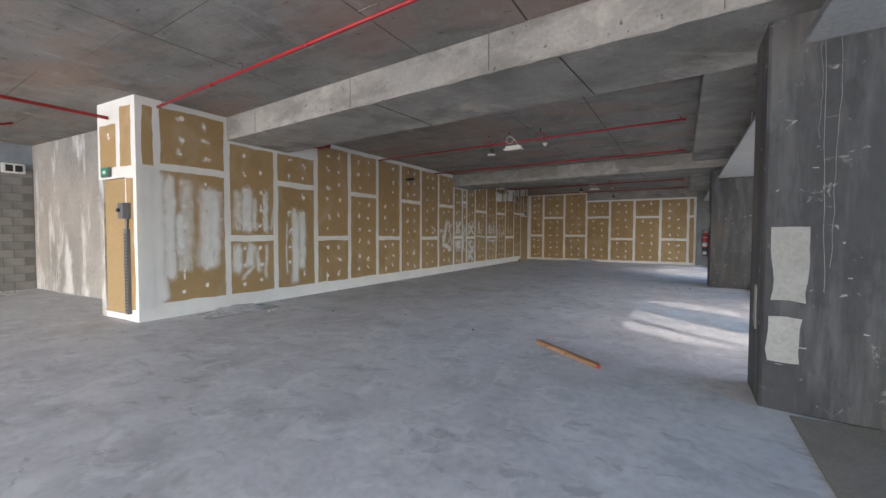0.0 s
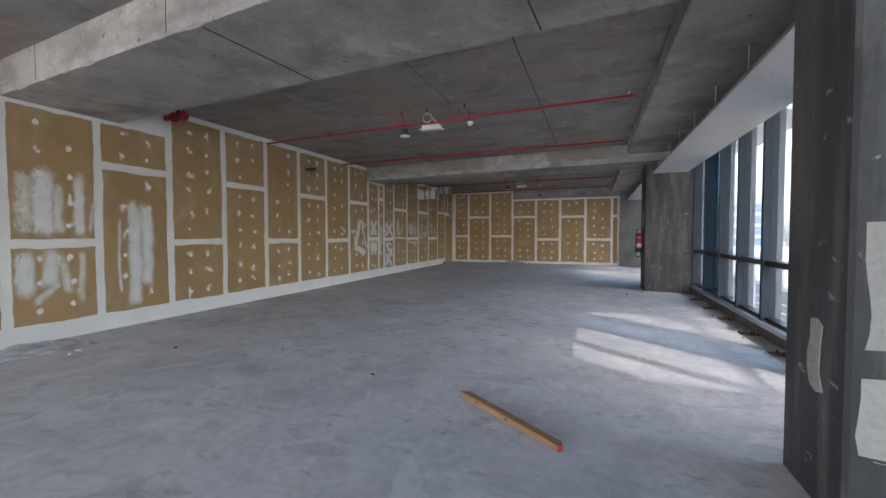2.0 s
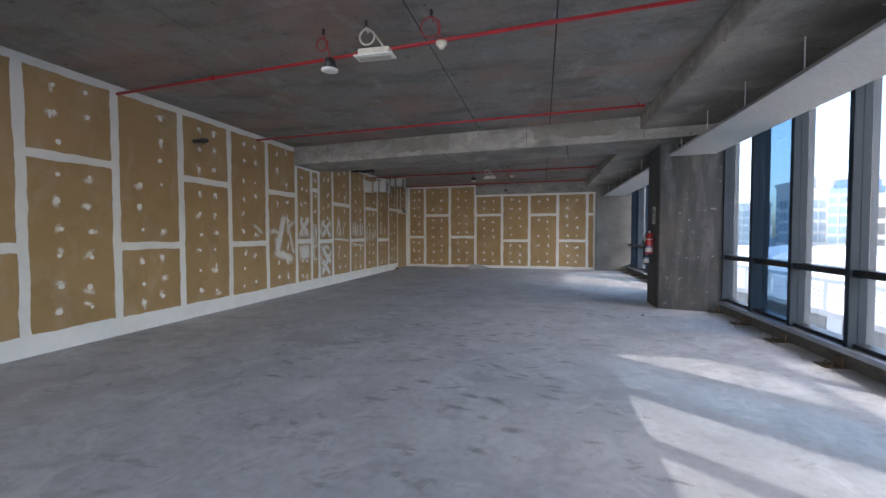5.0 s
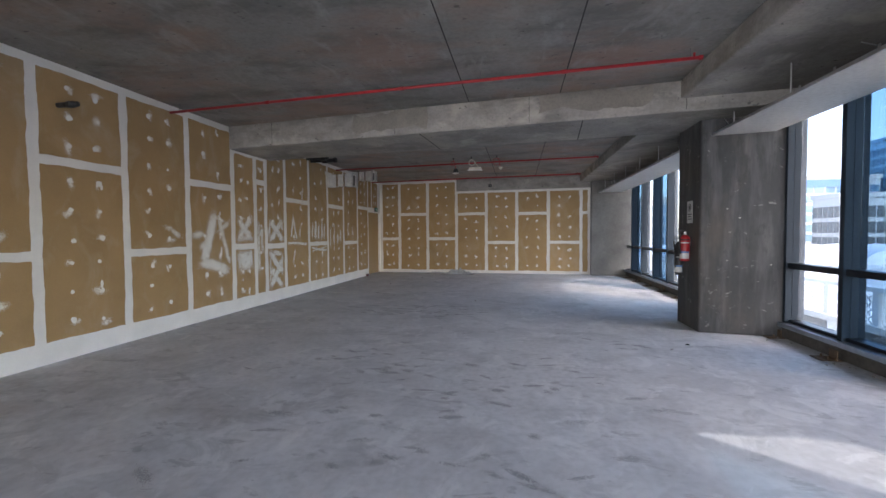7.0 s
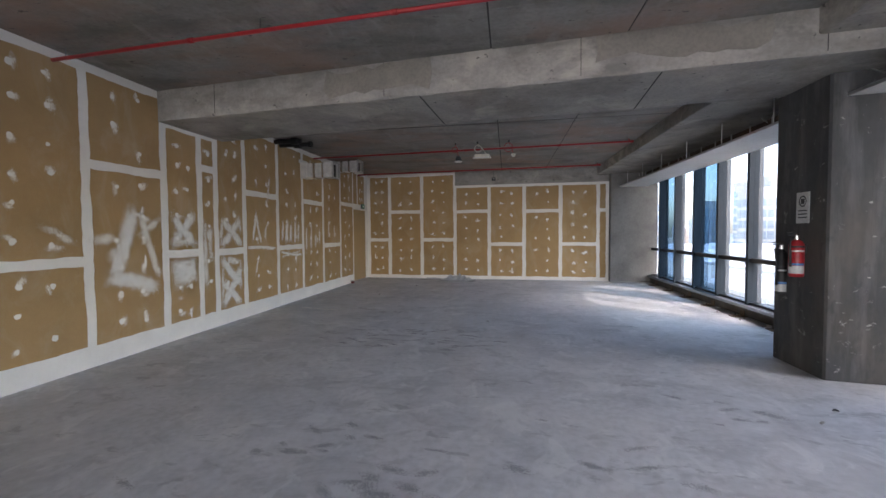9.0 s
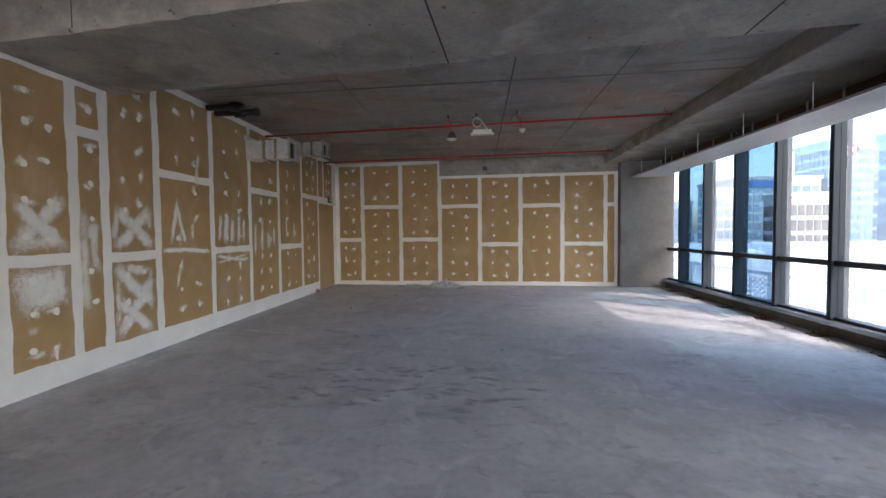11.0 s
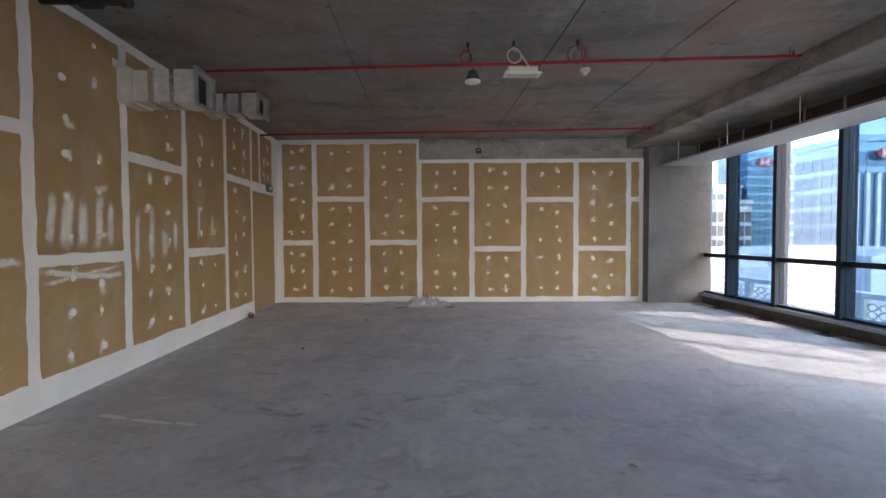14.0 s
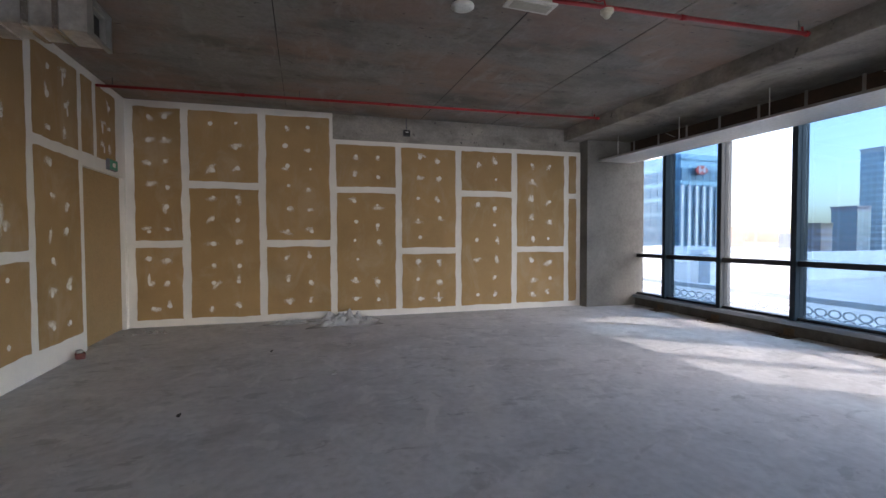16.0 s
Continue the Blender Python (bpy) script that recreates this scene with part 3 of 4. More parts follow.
# boarded-over door at the end of the long wall
door_1 = thing("door_1", W - 0.09, (DOOR0 + DOOR1) / 2, 0, "doorway closed with a plain brown board", "door", kind="structure")
hw = (DOOR1 - DOOR0) / 2
part("door_panel", bx(-0.03, 0.03, -hw + 0.004, hw - 0.004, 0.01, DOORH - 0.003, bevel=0.004), M_DOORBOARD, door_1)

# core return wall with the other boarded door
CY = 3.62
def ret_place(u, v, d):
    return (u, CY - d, v)
wall_return = board_wall("wall_return", [([(-8.28, CY), (W - 0.152, CY), (W - 0.152, CY + 0.15), (-8.28, CY + 0.15)], 0, SLAB + 0.004), ([(-9.2, CY), (-8.28, CY), (-8.28, CY + 0.15), (-9.2, CY + 0.15)], 2.42, SLAB + 0.004)],
                         [(-9.12, -8.56, 2.62, 3.35, True), (-8.42, -8.06, 2.6, 3.6, False), (-8.24, -8.02, 0.2, 2.4, False)], ret_place, "short white-filled plasterboard return wall", 31)
door_2 = thing("door_2", -8.74, CY + 0.06, 0, "doorway closed with a pale brown board", "door", kind="structure")
part("door_panel", bx(-0.455, 0.455, -0.03, 0.03, 0.1, 2.41, bevel=0.004), M_DOORBOARD, door_2)
part("threshold", bx(-0.455, 0.455, -0.05, 0.05, 0.0, 0.098), M_FILLER, door_2)
tagged(obj("wall_core", prism([(-15.2, 4.5), (-9.2, 4.5), (-9.2, 3.625), (-9.05, 3.625), (-9.05, 4.65), (-15.2, 4.65)], 0, SLAB + 0.004), M_LEFTWALL), "stained bare concrete core wall with white streaks", "wall", kind="structure")
for x, y0, y1, z1, nm in ((-15.0, -8.2, 4.5, 3.12, "wall_block"),):
    wb = tagged(obj(nm, bx(x - 0.2, x, y0, y1, 0, z1), M_MORTAR), "unrendered grey concrete block wall", "wall", kind="structure")
tagged(obj("wall_block_top", bx(-15.18, -15.02, -8.2, 4.5, 3.124, SLAB + 0.004), mat("grey_blue_paint", (0.30, 0.33, 0.36), None, 0.8)), "grey strip above the block wall", "wall", kind="structure")
tagged(obj("wall_core_back", bx(-15.2, W - 0.16, 24.31, 24.5, 0, SLAB), M_LEFTWALL), "plain closing wall", "wall", kind="structure")
block_mesh = None
for r in range(15):
    for k in range(12):
        y = 4.28 - k * 0.41 - (0.2 if r % 2 else 0)
        b = new("block", block_mesh) if block_mesh else None
        if b is None:
            b = obj("block", bx(-0.02, 0.012, -0.195, 0.195, 0.006, 0.195, bevel=0.004), M_BLOCK)
            block_mesh = b.data
        b.parent = wb
        b.matrix_basis = pose(-15.0, y, r * 0.207 + 0.004)
# closing south wall with broad windows behind
sw = bmesh.new()
box(sw, -15.2, 1.8, -8.35, -8.2, 0, 0.25)
box(sw, -15.2, 1.8, -8.35, -8.2, 3.1, SLAB)
for k in range(8):
    x = -15.2 + k * 2.4
    box(sw, x, x + 0.09, -8.35, -8.2, 0.25, 3.1)
tagged(obj("wall_south", sw, M_MULLION), "glazed closing wall with dark frames", "wall", kind="structure")


# ---- columns ----
def column(name, plan, label):
    bm = prism(plan, 0, SOFFIT + 0.01)
    es = [e for e in bm.edges if abs(e.verts[0].co.z - e.verts[1].co.z) > 1]
    bmesh.ops.bevel(bm, geom=es, offset=0.02, segments=1, affect="EDGES")
    return tagged(obj(name, bm, M_COLUMN), label, "column", kind="structure")


C1Y, C2Y, CS = 4.53, 14.17, -0.17
def front1(u, v, d):
    return (u, C1Y + CS * (u - 0.5) - d, v)
def front2(u, v, d):
    return (u, C2Y + CS * (u - 0.57) - d, v)
column_1 = column("column_1", [(0.5, C1Y), (1.85, C1Y + CS * 1.35), (1.85, 5.1), (0.5, 5.25)], "dark grey concrete column with pale repair patches")
column_2 = column("column_2", [(0.57, C2Y), (1.85, C2Y + CS * 1.28), (1.85, 14.9), (0.57, 15.08)], "dark grey concrete column with a fire extinguisher on it")
rng = random.Random(2)
for u0, u1, v0, v1 in ((0.56, 0.80, 0.93, 1.56), (0.55, 0.77, 0.42, 0.80)):
    part("repair_patch", sheet(ragged(u0, u1, v0, v1, rng, 0.012, 0.09), front1, 0.001, 0.006), M_PALE, column_1, "pale cement repair patch")
part("repair_patch", sheet(ragged(4.75, 4.9, 0.65, 1.0, rng, 0.03, 0.07), lambda u, v, d: (0.5 - d, u, v), 0.001, 0.005), M_PALE, column_1, "pale cement repair patch")
bm = bmesh.new()
for k in range(4):
    u, v = 0.62 + rng.uniform(0, 0.65), 3.2
    pts, ln = [], rng.uniform(0.6, 2.2)
    for i in range(14):
        u += rng.uniform(-0.012, 0.012)
        pts.append((u, v - ln * i / 13))
    w = rng.uniform(0.0006, 0.0016)
    sheet([(a - w, b) for a, b in pts] + [(a + w, b) for a, b in pts[::-1]], front1, 0.0005, 0.003, bm)
for k in range(8):
    u, v = rng.uniform(0.6, 1.25), rng.uniform(0.3, 3.0)
    sheet(ragged(u, u + rng.uniform(0.02, 0.10), v, v + rng.uniform(0.005, 0.012), rng, 0.004, 0.03), front1, 0.0005, 0.003, bm)
f = part("lime_drips", bm, M_PALE, column_1, "thin white lime drips and chips")
f["kind"] = "stuff"
bm = bmesh.new()
for k in range(9):
    u, v = rng.uniform(0.7, 1.6), rng.choice((rng.uniform(0.6, 0.85), rng.uniform(0.2, 3.0)))
    sheet(blob(u, v, rng.uniform(0.006, 0.02), rng, 8, rng.uniform(0.25, 0.8)), front2, 0.0005, 0.003, bm)
f = part("lime_chips", bm, M_PALE, column_2, "small pale chips and smears")
f["kind"] = "stuff"
tagged(obj("column_3", prism([ey(0.452, -0.24), ey(1.85, -0.24), ey(1.85, 0.6), ey(0.452, 0.6)], 0, 3.52), M_ENDCOL), "pale grey rendered concrete pier beside the window", "column", kind="structure")

# ---- window wall ----
window_1 = thing("window_1", 0, 0, 0, "full-height curtain wall with blue-grey mullions", "window", kind="structure")
edges = [23.52] + [22.62 - 1.185 * k for k in range(7)] + [14.02, 12.9, 11.74, 10.58, 9.42, 8.26, 7.1, 5.94, 4.8, 3.6, 2.4, 1.2, 0.0, -1.2, -2.4, -3.6, -4.8, -6.0, -7.2, -8.19]
mull = None
DUSTY = (0, 2, 4, 5, 8, 10, 11, 12, 14, 15)
for y in edges[1:]:
    if mull is None:
        bm = bx(0, 0.25, -0.08, 0, 0.20, 3.45, bevel=0.004)
        box(bm, 0.09, 0.11, -0.084, 0.004, 0.20, 3.45)
        m_ob = part("mullion", bm, M_MULLION, window_1)
        mull = m_ob.data
    else:
        m_ob = new("mullion", mull)
        m_ob.parent = window_1
    m_ob.matrix_basis = pose(WIN, y, 0)
for i, (a, b) in enumerate(zip(edges, edges[1:])):
    y1, y0 = a - (0.08 if i else 0.0), b
    if y1 - y0 < 0.2:
        continue
    part("transom", bx(WIN + 0.03, WIN + 0.2, y0 + 0.001, y1 - 0.001, 1.03, 1.11, bevel=0.004), M_TRANSOM, window_1)
    part("bottom_rail", bx(WIN + 0.05, WIN + 0.22, y0 + 0.001, y1 - 0.001, 0.232, 0.275, bevel=0.003), M_TRANSOM, window_1)
    for z0, z1 in ((0.275, 1.03), (1.11, 3.44)):
        pane = part("pane", bx(WIN + 0.17, WIN + 0.178, y0 + 0.001, y1 - 0.001, z0 + 0.001, z1 - 0.001), M_HAZY if i in DUSTY else M_GLASS, window_1, "dusty bright window pane" if i in DUSTY else "")
tagged(obj("window_sill", bx(WIN - 0.06, WIN + 0.24, -8.19, 23.5, 0.165, 0.228, bevel=0.006), M_SILL), "pale metal window sill running along the glass", "sill", kind="structure")
tagged(obj("upstand", bx(WIN + 0.0, WIN + 0.3, -8.19, 23.5, -0.02, 0.164), M_UPSTAND), "rough dirty concrete upstand below the window", "trim", kind="structure")
tagged(obj("spandrel", bx(1.50, 1.56, -8.19, 23.5, 3.12, 3.499), M_SPANDREL), "dark brown backing above the bulkhead", "trim", kind="structure")
tagged(obj("facade_head", bx(1.9, 1.99, -8.35, 24.6, 3.6, SLAB), M_MULLION), "dark facade panel above the glass", "trim", kind="structure")


def bulkhead(y0, y1):
    b = thing("bulkhead", 0.72, (y0 + y1) / 2, 3.05, "white suspended board bulkhead along the window head", "bulkhead", "window bulkheads")
    L = (y1 - y0) / 2
    part("board", bx(0, 0.80, -L, L, 0, 0.016, bevel=0.003), M_BULK, b)
    part("edge_trim", bx(-0.012, -0.001, -L, L, 0.0, 0.035), M_STEEL, b)
    n = int(2 * L / 1.2)
    for k in range(n):
        y = -L + 0.5 + k * (2 * L - 1) / max(1, n - 1)
        h = part("hanger", tb([(0.12, y, 0.012), (0.12, y, 0.449)], 0.008, 6), M_STEEL, b)
        part("bracket", bx(0.02, 0.22, y - 0.012, y + 0.012, 0.0162, 0.034), M_STEEL, b)
        if k % 2 == 0:
            part("brace", tb([(0.05, y + 0.02, 0.10), (0.10, y + 0.25, 0.22)], 0.006, 6), M_STEEL, b)
    m = int(2 * L / 0.62)
    for k in range(m):
        y = -L + 0.3 + k * (2 * L - 0.6) / max(1, m - 1)
        part("strap", bx(0.70, 0.704, y - 0.02, y + 0.02, 0.0165, 0.439), M_STEEL, b, "galvanised hanging strap")
    return b


bulkhead(15.15, 23.45)
bulkhead(5.5, 14.25)
bulkhead(-8.0, 4.55)

# brackets with rubble under the sill at each mullion
rng = random.Random(9)
for y in edges[1:]:
    if -0.5 < y < 23:
        c = thing("mullion_bracket", WIN - 0.03, y - 0.04, 0, "rusty floor bracket at the foot of a mullion", "bracket", "mullion brackets")
        part("base_plate", bx(-0.22, 0.02, -0.11, 0.11, 0, 0.012, bevel=0.003), M_RUST, c)
        part("upright", bx(-0.03, -0.015, -0.07, 0.07, 0.0125, 0.12), M_RUST, c)
        for s in (-0.06, 0.06):
            part("bolt", tb([(-0.12, s, 0.0122), (-0.12, s, 0.05)], 0.012, 6), M_RUST, c)
        bm = bmesh.new()
        for k in range(9):
            u, v, r = rng.uniform(-0.35, -0.06), rng.uniform(-0.45, 0.45), rng.uniform(0.006, 0.02)
            if abs(v) < 0.12 and u > -0.23:
                continue
            tube(bm, [(WIN + u, y + v, 0.0), (WIN + u + r * 0.3, y + v, r)], [r, r * 0.6], 5)
        tagged(obj("rubble", bm, M_RUBBLE), "small concrete crumbs along the window base", "rubble", kind="stuff")


# ---- pipes and ceiling fittings ----
def red_pipe(y, x0, x1, r=0.021, s=SK, z=3.62):
    p = thing("sprinkler_pipe", 0, 0, 0, "red painted sprinkler pipe hung below the slab", "pipe", "sprinkler pipes")
    part("pipe", tb([(x0, skew(y, x0, s), z), (x1, skew(y, x1, s), z)], r, 12), M_RED, p, smooth=True)
    n = max(2, int((x1 - x0) / 2.4))
    for k in range(n + 1):
        x = x0 + 0.2 + (x1 - x0 - 0.3) * k / n
        part("hanger_rod", tb([(x, skew(y, x, s), z + r - 0.004), (x, skew(y, x, s), SLAB + 0.002)], 0.005, 6), M_GREYPL, p)
    for k in range(n):
        x = x0 + 1.0 + (x1 - x0 - 1.2) * (k + 0.4) / n
        part("coupling", tb([(x - 0.035, skew(y, x - 0.035, s), z), (x + 0.035, skew(y, x + 0.035, s), z)], r + 0.006, 12), M_RED, p, smooth=True)
    part("end_cap", tb([(x1 - 0.01, skew(y, x1, s), z), (x1 + 0.03, skew(y, x1, s), z)], r + 0.008, 10), M_RED, p, smooth=True)
    part("outlet", tb([(x1 - 0.06, skew(y, x1, s), z), (x1 - 0.06, skew(y, x1, s), z + 0.06)], 0.012, 8), M_RED, p)
    return p


red_pipe(9.08, W + 0.001, -0.12, s=-0.115)
red_pipe(12.44, W + 0.001, -0.12)
red_pipe(19.0, W + 0.001, -0.12)
red_pipe(22.36, W + 0.001, -0.12)
red_pipe(3.02, W + 0.001, -0.12, s=-0.12)
p = thing("sprinkler_main", 0, 0, 0, "red sprinkler main entering the core wall", "pipe")
part("pipe", tb([(-8.78, 3.60, 3.46), (-8.78, -6.0, 3.46)], 0.03, 12), M_RED, p, smooth=True)
part("hanger_rod", tb([(-8.78, 1.2, 3.48), (-8.78, 1.2, SLAB)], 0.006, 6), M_GREYPL, p)
part("hanger_rod", tb([(-8.78, -3.2, 3.48), (-8.78, -3.2, SLAB)], 0.006, 6), M_GREYPL, p)
p = thing("sprinkler_branch", 0, 0, 0, "short red sprinkler branch pipe with an elbow", "pipe")
part("pipe", tb([(-12.2, -1.0, 3.45), (-12.2, 2.6, 3.45), (-12.0, 2.75, 3.5), (-12.0, 3.3, 3.7)], 0.024, 10), M_RED, p, smooth=True)
part("hanger_rod", tb([(-12.2, 1.0, 3.46), (-12.2, 1.0, SLAB)], 0.006, 6), M_GREYPL, p)


def arc(c, r, a0, a1, n, tilt=0.15):
    return [(c[0] + r * math.cos(a0 + (a1 - a0) * k / n), c[1] + tilt * r * k / n, c[2] + r * math.sin(a0 + (a1 - a0) * k / n)) for k in range(n + 1)]


def coil(x, z0, dx, r, z1):
    """A cable with one loop, from the slab to the fitting."""
    top, low = (x, 0, z0), (x + dx, 0.02, z1)
    c = (x + dx * 0.2 - 0.03, 0.0, (z0 + z1) / 2 + 0.02)
    return [top, (x + 0.02, 0, z0 - 0.07)] + arc(c, r, 0.9, 0.9 + math.tau, 20) + [(x + dx * 0.8, 0.03, z1 + 0.08), low]


def fittings(x, y):
    s = SK
    yy = lambda dx: y + s * dx
    sp = thing("ceiling_speaker", x - 0.62, yy(-0.62), 0, "hanging black and white ceiling speaker on red cable", "speaker", "hanging speakers")
    part("cable_gland", tb([(0, 0, SLAB + 0.003), (0, 0, SLAB - 0.055)], 0.016, 8), M_BLACK, sp)
    part("cable", tb(coil(0.0, SLAB - 0.05, 0.06, 0.065, 3.43), 0.008, 6), M_RED, sp, smooth=True)
    part("back_can", tb([(0.06, 0.02, 3.44), (0.06, 0.02, 3.42), (0.06, 0.02, 3.315)], [0.03, 0.055, 0.08], 16), M_BLACK, sp, smooth=True)
    part("grille", tb([(0.06, 0.02, 3.314), (0.06, 0.02, 3.30), (0.06, 0.02, 3.285)], [0.09, 0.092, 0.055], 18), M_WHITEPL, sp, "white round grille", smooth=True)
    em = thing("emergency_light", x, y, 0, "cream hanging emergency light box on a coiled cable", "light fitting", "hanging emergency lights")
    part("cable_gland", tb([(-0.1, 0, SLAB + 0.003), (-0.1, 0, SLAB - 0.06)], 0.016, 8), M_BLACK, em)
    part("cable", tb(coil(-0.1, SLAB - 0.05, 0.2, 0.08, 3.43), 0.010, 6), M_CREAM, em, smooth=True)
    part("body", bx(-0.17, 0.17, -0.06, 0.06, 3.375, 3.44, bevel=0.006), M_CREAM, em)
    part("flange", bx(-0.21, 0.21, -0.085, 0.085, 3.358, 3.374, bevel=0.004), M_WHITEPL, em)
    part("diffuser", bx(-0.17, 0.17, -0.05, 0.05, 3.35, 3.357), mat("diffuser", (0.55, 0.54, 0.46), None, 0.3), em)
    sd = thing("smoke_detector", x + 0.62, yy(0.62), 0, "hanging cream smoke detector on looped red cable", "smoke detector", "hanging smoke detectors")
    part("cable_gland", tb([(0, 0, SLAB + 0.003), (0, 0, SLAB - 0.055)], 0.016, 8), M_BLACK, sd)
    part("cable", tb(coil(0.0, SLAB - 0.05, 0.10, 0.10, 3.42), 0.007, 6), M_RED, sd, smooth=True)
    part("base", tb([(0.1, 0.02, 3.425), (0.1, 0.02, 3.40)], 0.055, 16), M_CREAM, sd, smooth=True)
    part("sensor", tb([(0.1, 0.02, 3.399), (0.1, 0.02, 3.38), (0.1, 0.02, 3.355)], [0.04, 0.036, 0.02], 14), M_CREAM, sd, smooth=True)


fittings(-3.42, 9.05)
fittings(-3.42, 19.0)

# wall-end detector box on the end beam
b = thing("detector_box", -3.3, end_y(-3.3) + 0.029, 3.40, "small black junction box on the concrete end beam", "box")
part("body", bx(-0.065, 0.065, -0.07, 0, 0.0, 0.11, bevel=0.006), M_BLACK, b)
part("conduit", tb([(0, -0.02, 0.109), (0, -0.02, SLAB - 3.40)], 0.011, 8), M_GREYPL, b)
part("label", bx(-0.03, 0.03, -0.073, -0.0705, 0.06, 0.075), M_PAPER, b)


# ---- fittings on the long wall ----
def duct(y, z, w, h, ln, label):
    d = thing("duct_stub", W, y, z, label, "duct", "wall duct stubs")
    bm = bmesh.new()
    t = 0.02
    x = 0.001
    segs = [(0.0, 0.16, 0.004), (0.162, 0.33, -0.012), (0.332, 0.39, 0.006), (0.392, 0.56, -0.010), (0.562, 0.61, 0.008), (0.612, ln - 0.041, 0.0)]
    for i, (a, b2, o) in enumerate(segs):
        bm = bmesh.new()
        a, b2 = a + x, b2
        box(bm, a, b2, -w / 2 - o, w / 2 + o, -h / 2 - o, -h / 2 - o + t)
        box(bm, a, b2, -w / 2 - o, w / 2 + o, h / 2 + o - t, h / 2 + o)
        box(bm, a, b2, -w / 2 - o, -w / 2 - o + t, -h / 2 - o + t, h / 2 + o - t)
        box(bm, a, b2, w / 2 + o - t, w / 2 + o, -h / 2 - o + t, h / 2 + o - t)
        part("foil_tape" if i in (2, 4) else "duct_section", bm, M_TAPE if i in (2, 4) else M_FOIL, d)
    part("flange", box(box(box(bx(ln - 0.04, ln, -w / 2 - 0.03, w / 2 + 0.03, h / 2, h / 2 + 0.03), ln - 0.04, ln, -w / 2 - 0.03, w / 2 + 0.03, -h / 2 - 0.03, -h / 2), ln - 0.04, ln, -w / 2 - 0.03, -w / 2, -h / 2, h / 2), ln - 0.04, ln, w / 2, w / 2 + 0.03, -h / 2, h / 2), M_STEEL, d)
    # black plate stands in for the shade inside the open duct
    part("mouth_shade_plate", bx(ln - 0.10, ln - 0.09, -w / 2 + 0.022, w / 2 - 0.022, -h / 2 + 0.022, h / 2 - 0.022), M_BLACK, d)
    part("wall_collar", bx(0.0008, 0.012, -w / 2 - 0.06, w / 2 + 0.06, h / 2 + 0.001, h / 2 + 0.09), M_FILLER, d, "white filler above the duct")
    return d


duct(19.17, 3.20, 0.36, 0.36, 0.88, "foil-wrapped supply duct stub poking out of the wall")
duct(20.95, 3.56, 0.38, 0.30, 0.88, "foil-wrapped duct stub near the ceiling")
v = thing("wall_valve", W, 7.5, 3.58, "red sprinkler valve stub on the wall", "valve")
part("pipe", tb([(0.001, 0, 0), (0.45, 0, 0)], 0.05, 14), M_RED, v, smooth=True)
part("flange", tb([(0.18, 0, 0), (0.22, 0, 0)], 0.085, 14), M_RED, v)
part("flange", tb([(0.40, 0, 0), (0.46, 0, 0)], 0.085, 14), M_RED, v)
part("stem", tb([(0.3, 0, 0.05), (0.3, 0, 0.12)], 0.035, 10), M_RED, v)
v = thing("drain_stub", W, 11.42, 3.22, "black drain pipe stub through the wall", "pipe")
part("pipe", tb([(0.001, 0, 0), (0.30, 0, 0)], 0.032, 12), M_BLACK, v, smooth=True)
part("socket", tb([(0.16, 0, 0), (0.24, 0, 0)], 0.042, 12), M_BLACK, v, smooth=True)
v = thing("insulated_pipes", W, 17.95, 3.61, "pair of black insulated pipes through the wall", "pipe")
part("pipe", tb([(0.001, -0.1, 0.05), (0.62, -0.1, 0.05)], 0.05, 12), M_BLACK, v, smooth=True)
part("pipe", tb([(0.001, 0.12, 0.02), (0.75, 0.12, 0.02)], 0.05, 12), M_BLACK, v, smooth=True)
part("valve_body", tb([(0.4, -0.1, 0.05), (0.55, -0.1, 0.05)], 0.075, 12), M_BLACK, v)
part("valve_body", tb([(0.35, 0.12, 0.02), (0.5, 0.12, 0.02)], 0.08, 12), M_BLACK, v)
part("end_flange", tb([(0.7, 0.12, 0.02), (0.76, 0.12, 0.02)], 0.07, 12), M_BLACK, v)


def exit_sign(m):
    e = new("exit_sign")
    e.empty_display_size = 0.1
    e.matrix_basis = m
    tagged(e, "small green exit sign box on the wall", "sign", "exit signs")
    part("housing", bx(-0.14, 0.14, 0.001, 0.05, -0.08, 0.08, bevel=0.006), M_GREYPL, e)
    part("panel", bx(-0.13, 0.13, 0.0505, 0.055, -0.07, 0.07), M_GREEN, e, "green sign face")
    part("symbol_bar", bx(-0.05, 0.05, 0.0555, 0.058, -0.03, 0.03), M_WHITEPL, e)


exit_sign(pose(W, 23.5, 2.57, 0, 0, -90))
exit_sign(pose(-8.86, CY, 2.53, 0, 0, 180))

# electrical riser box and trunking beside the core door
t = thing("isolator_box", -8.19, CY, 0, "grey electrical isolator box above slotted cable trunking", "electrical box")
part("box", bx(-0.09, 0.09, -0.12, -0.001, 1.72, 1.98, bevel=0.006), M_GREYPL, t)
part("switch", tb([(-0.03, -0.12, 1.86), (-0.03, -0.16, 1.86)], 0.03, 10), M_BLACK, t)
part("trunking", bx(-0.05, 0.05, -0.06, -0.001, 0.12, 1.55, bevel=0.003), M_GREYPL, t)
for k in range(24):
    part("trunking_slot", bx(-0.035, 0.035, -0.063, -0.0605, 0.18 + k * 0.055, 0.2 + k * 0.055), M_BLACK, t)
part("conduit", tb([(0, -0.03, 1.55), (0, -0.03, 1.72)], 0.02, 10), M_GREYPL, t)
w = thing("wall_light_box", -15.0, 4.1, 3.1, "white and black twin emergency light on the block wall", "light fitting")
part("housing", bx(0.013, 0.12, -0.22, 0.22, -0.12, 0.12, bevel=0.01), M_WHITEPL, w)
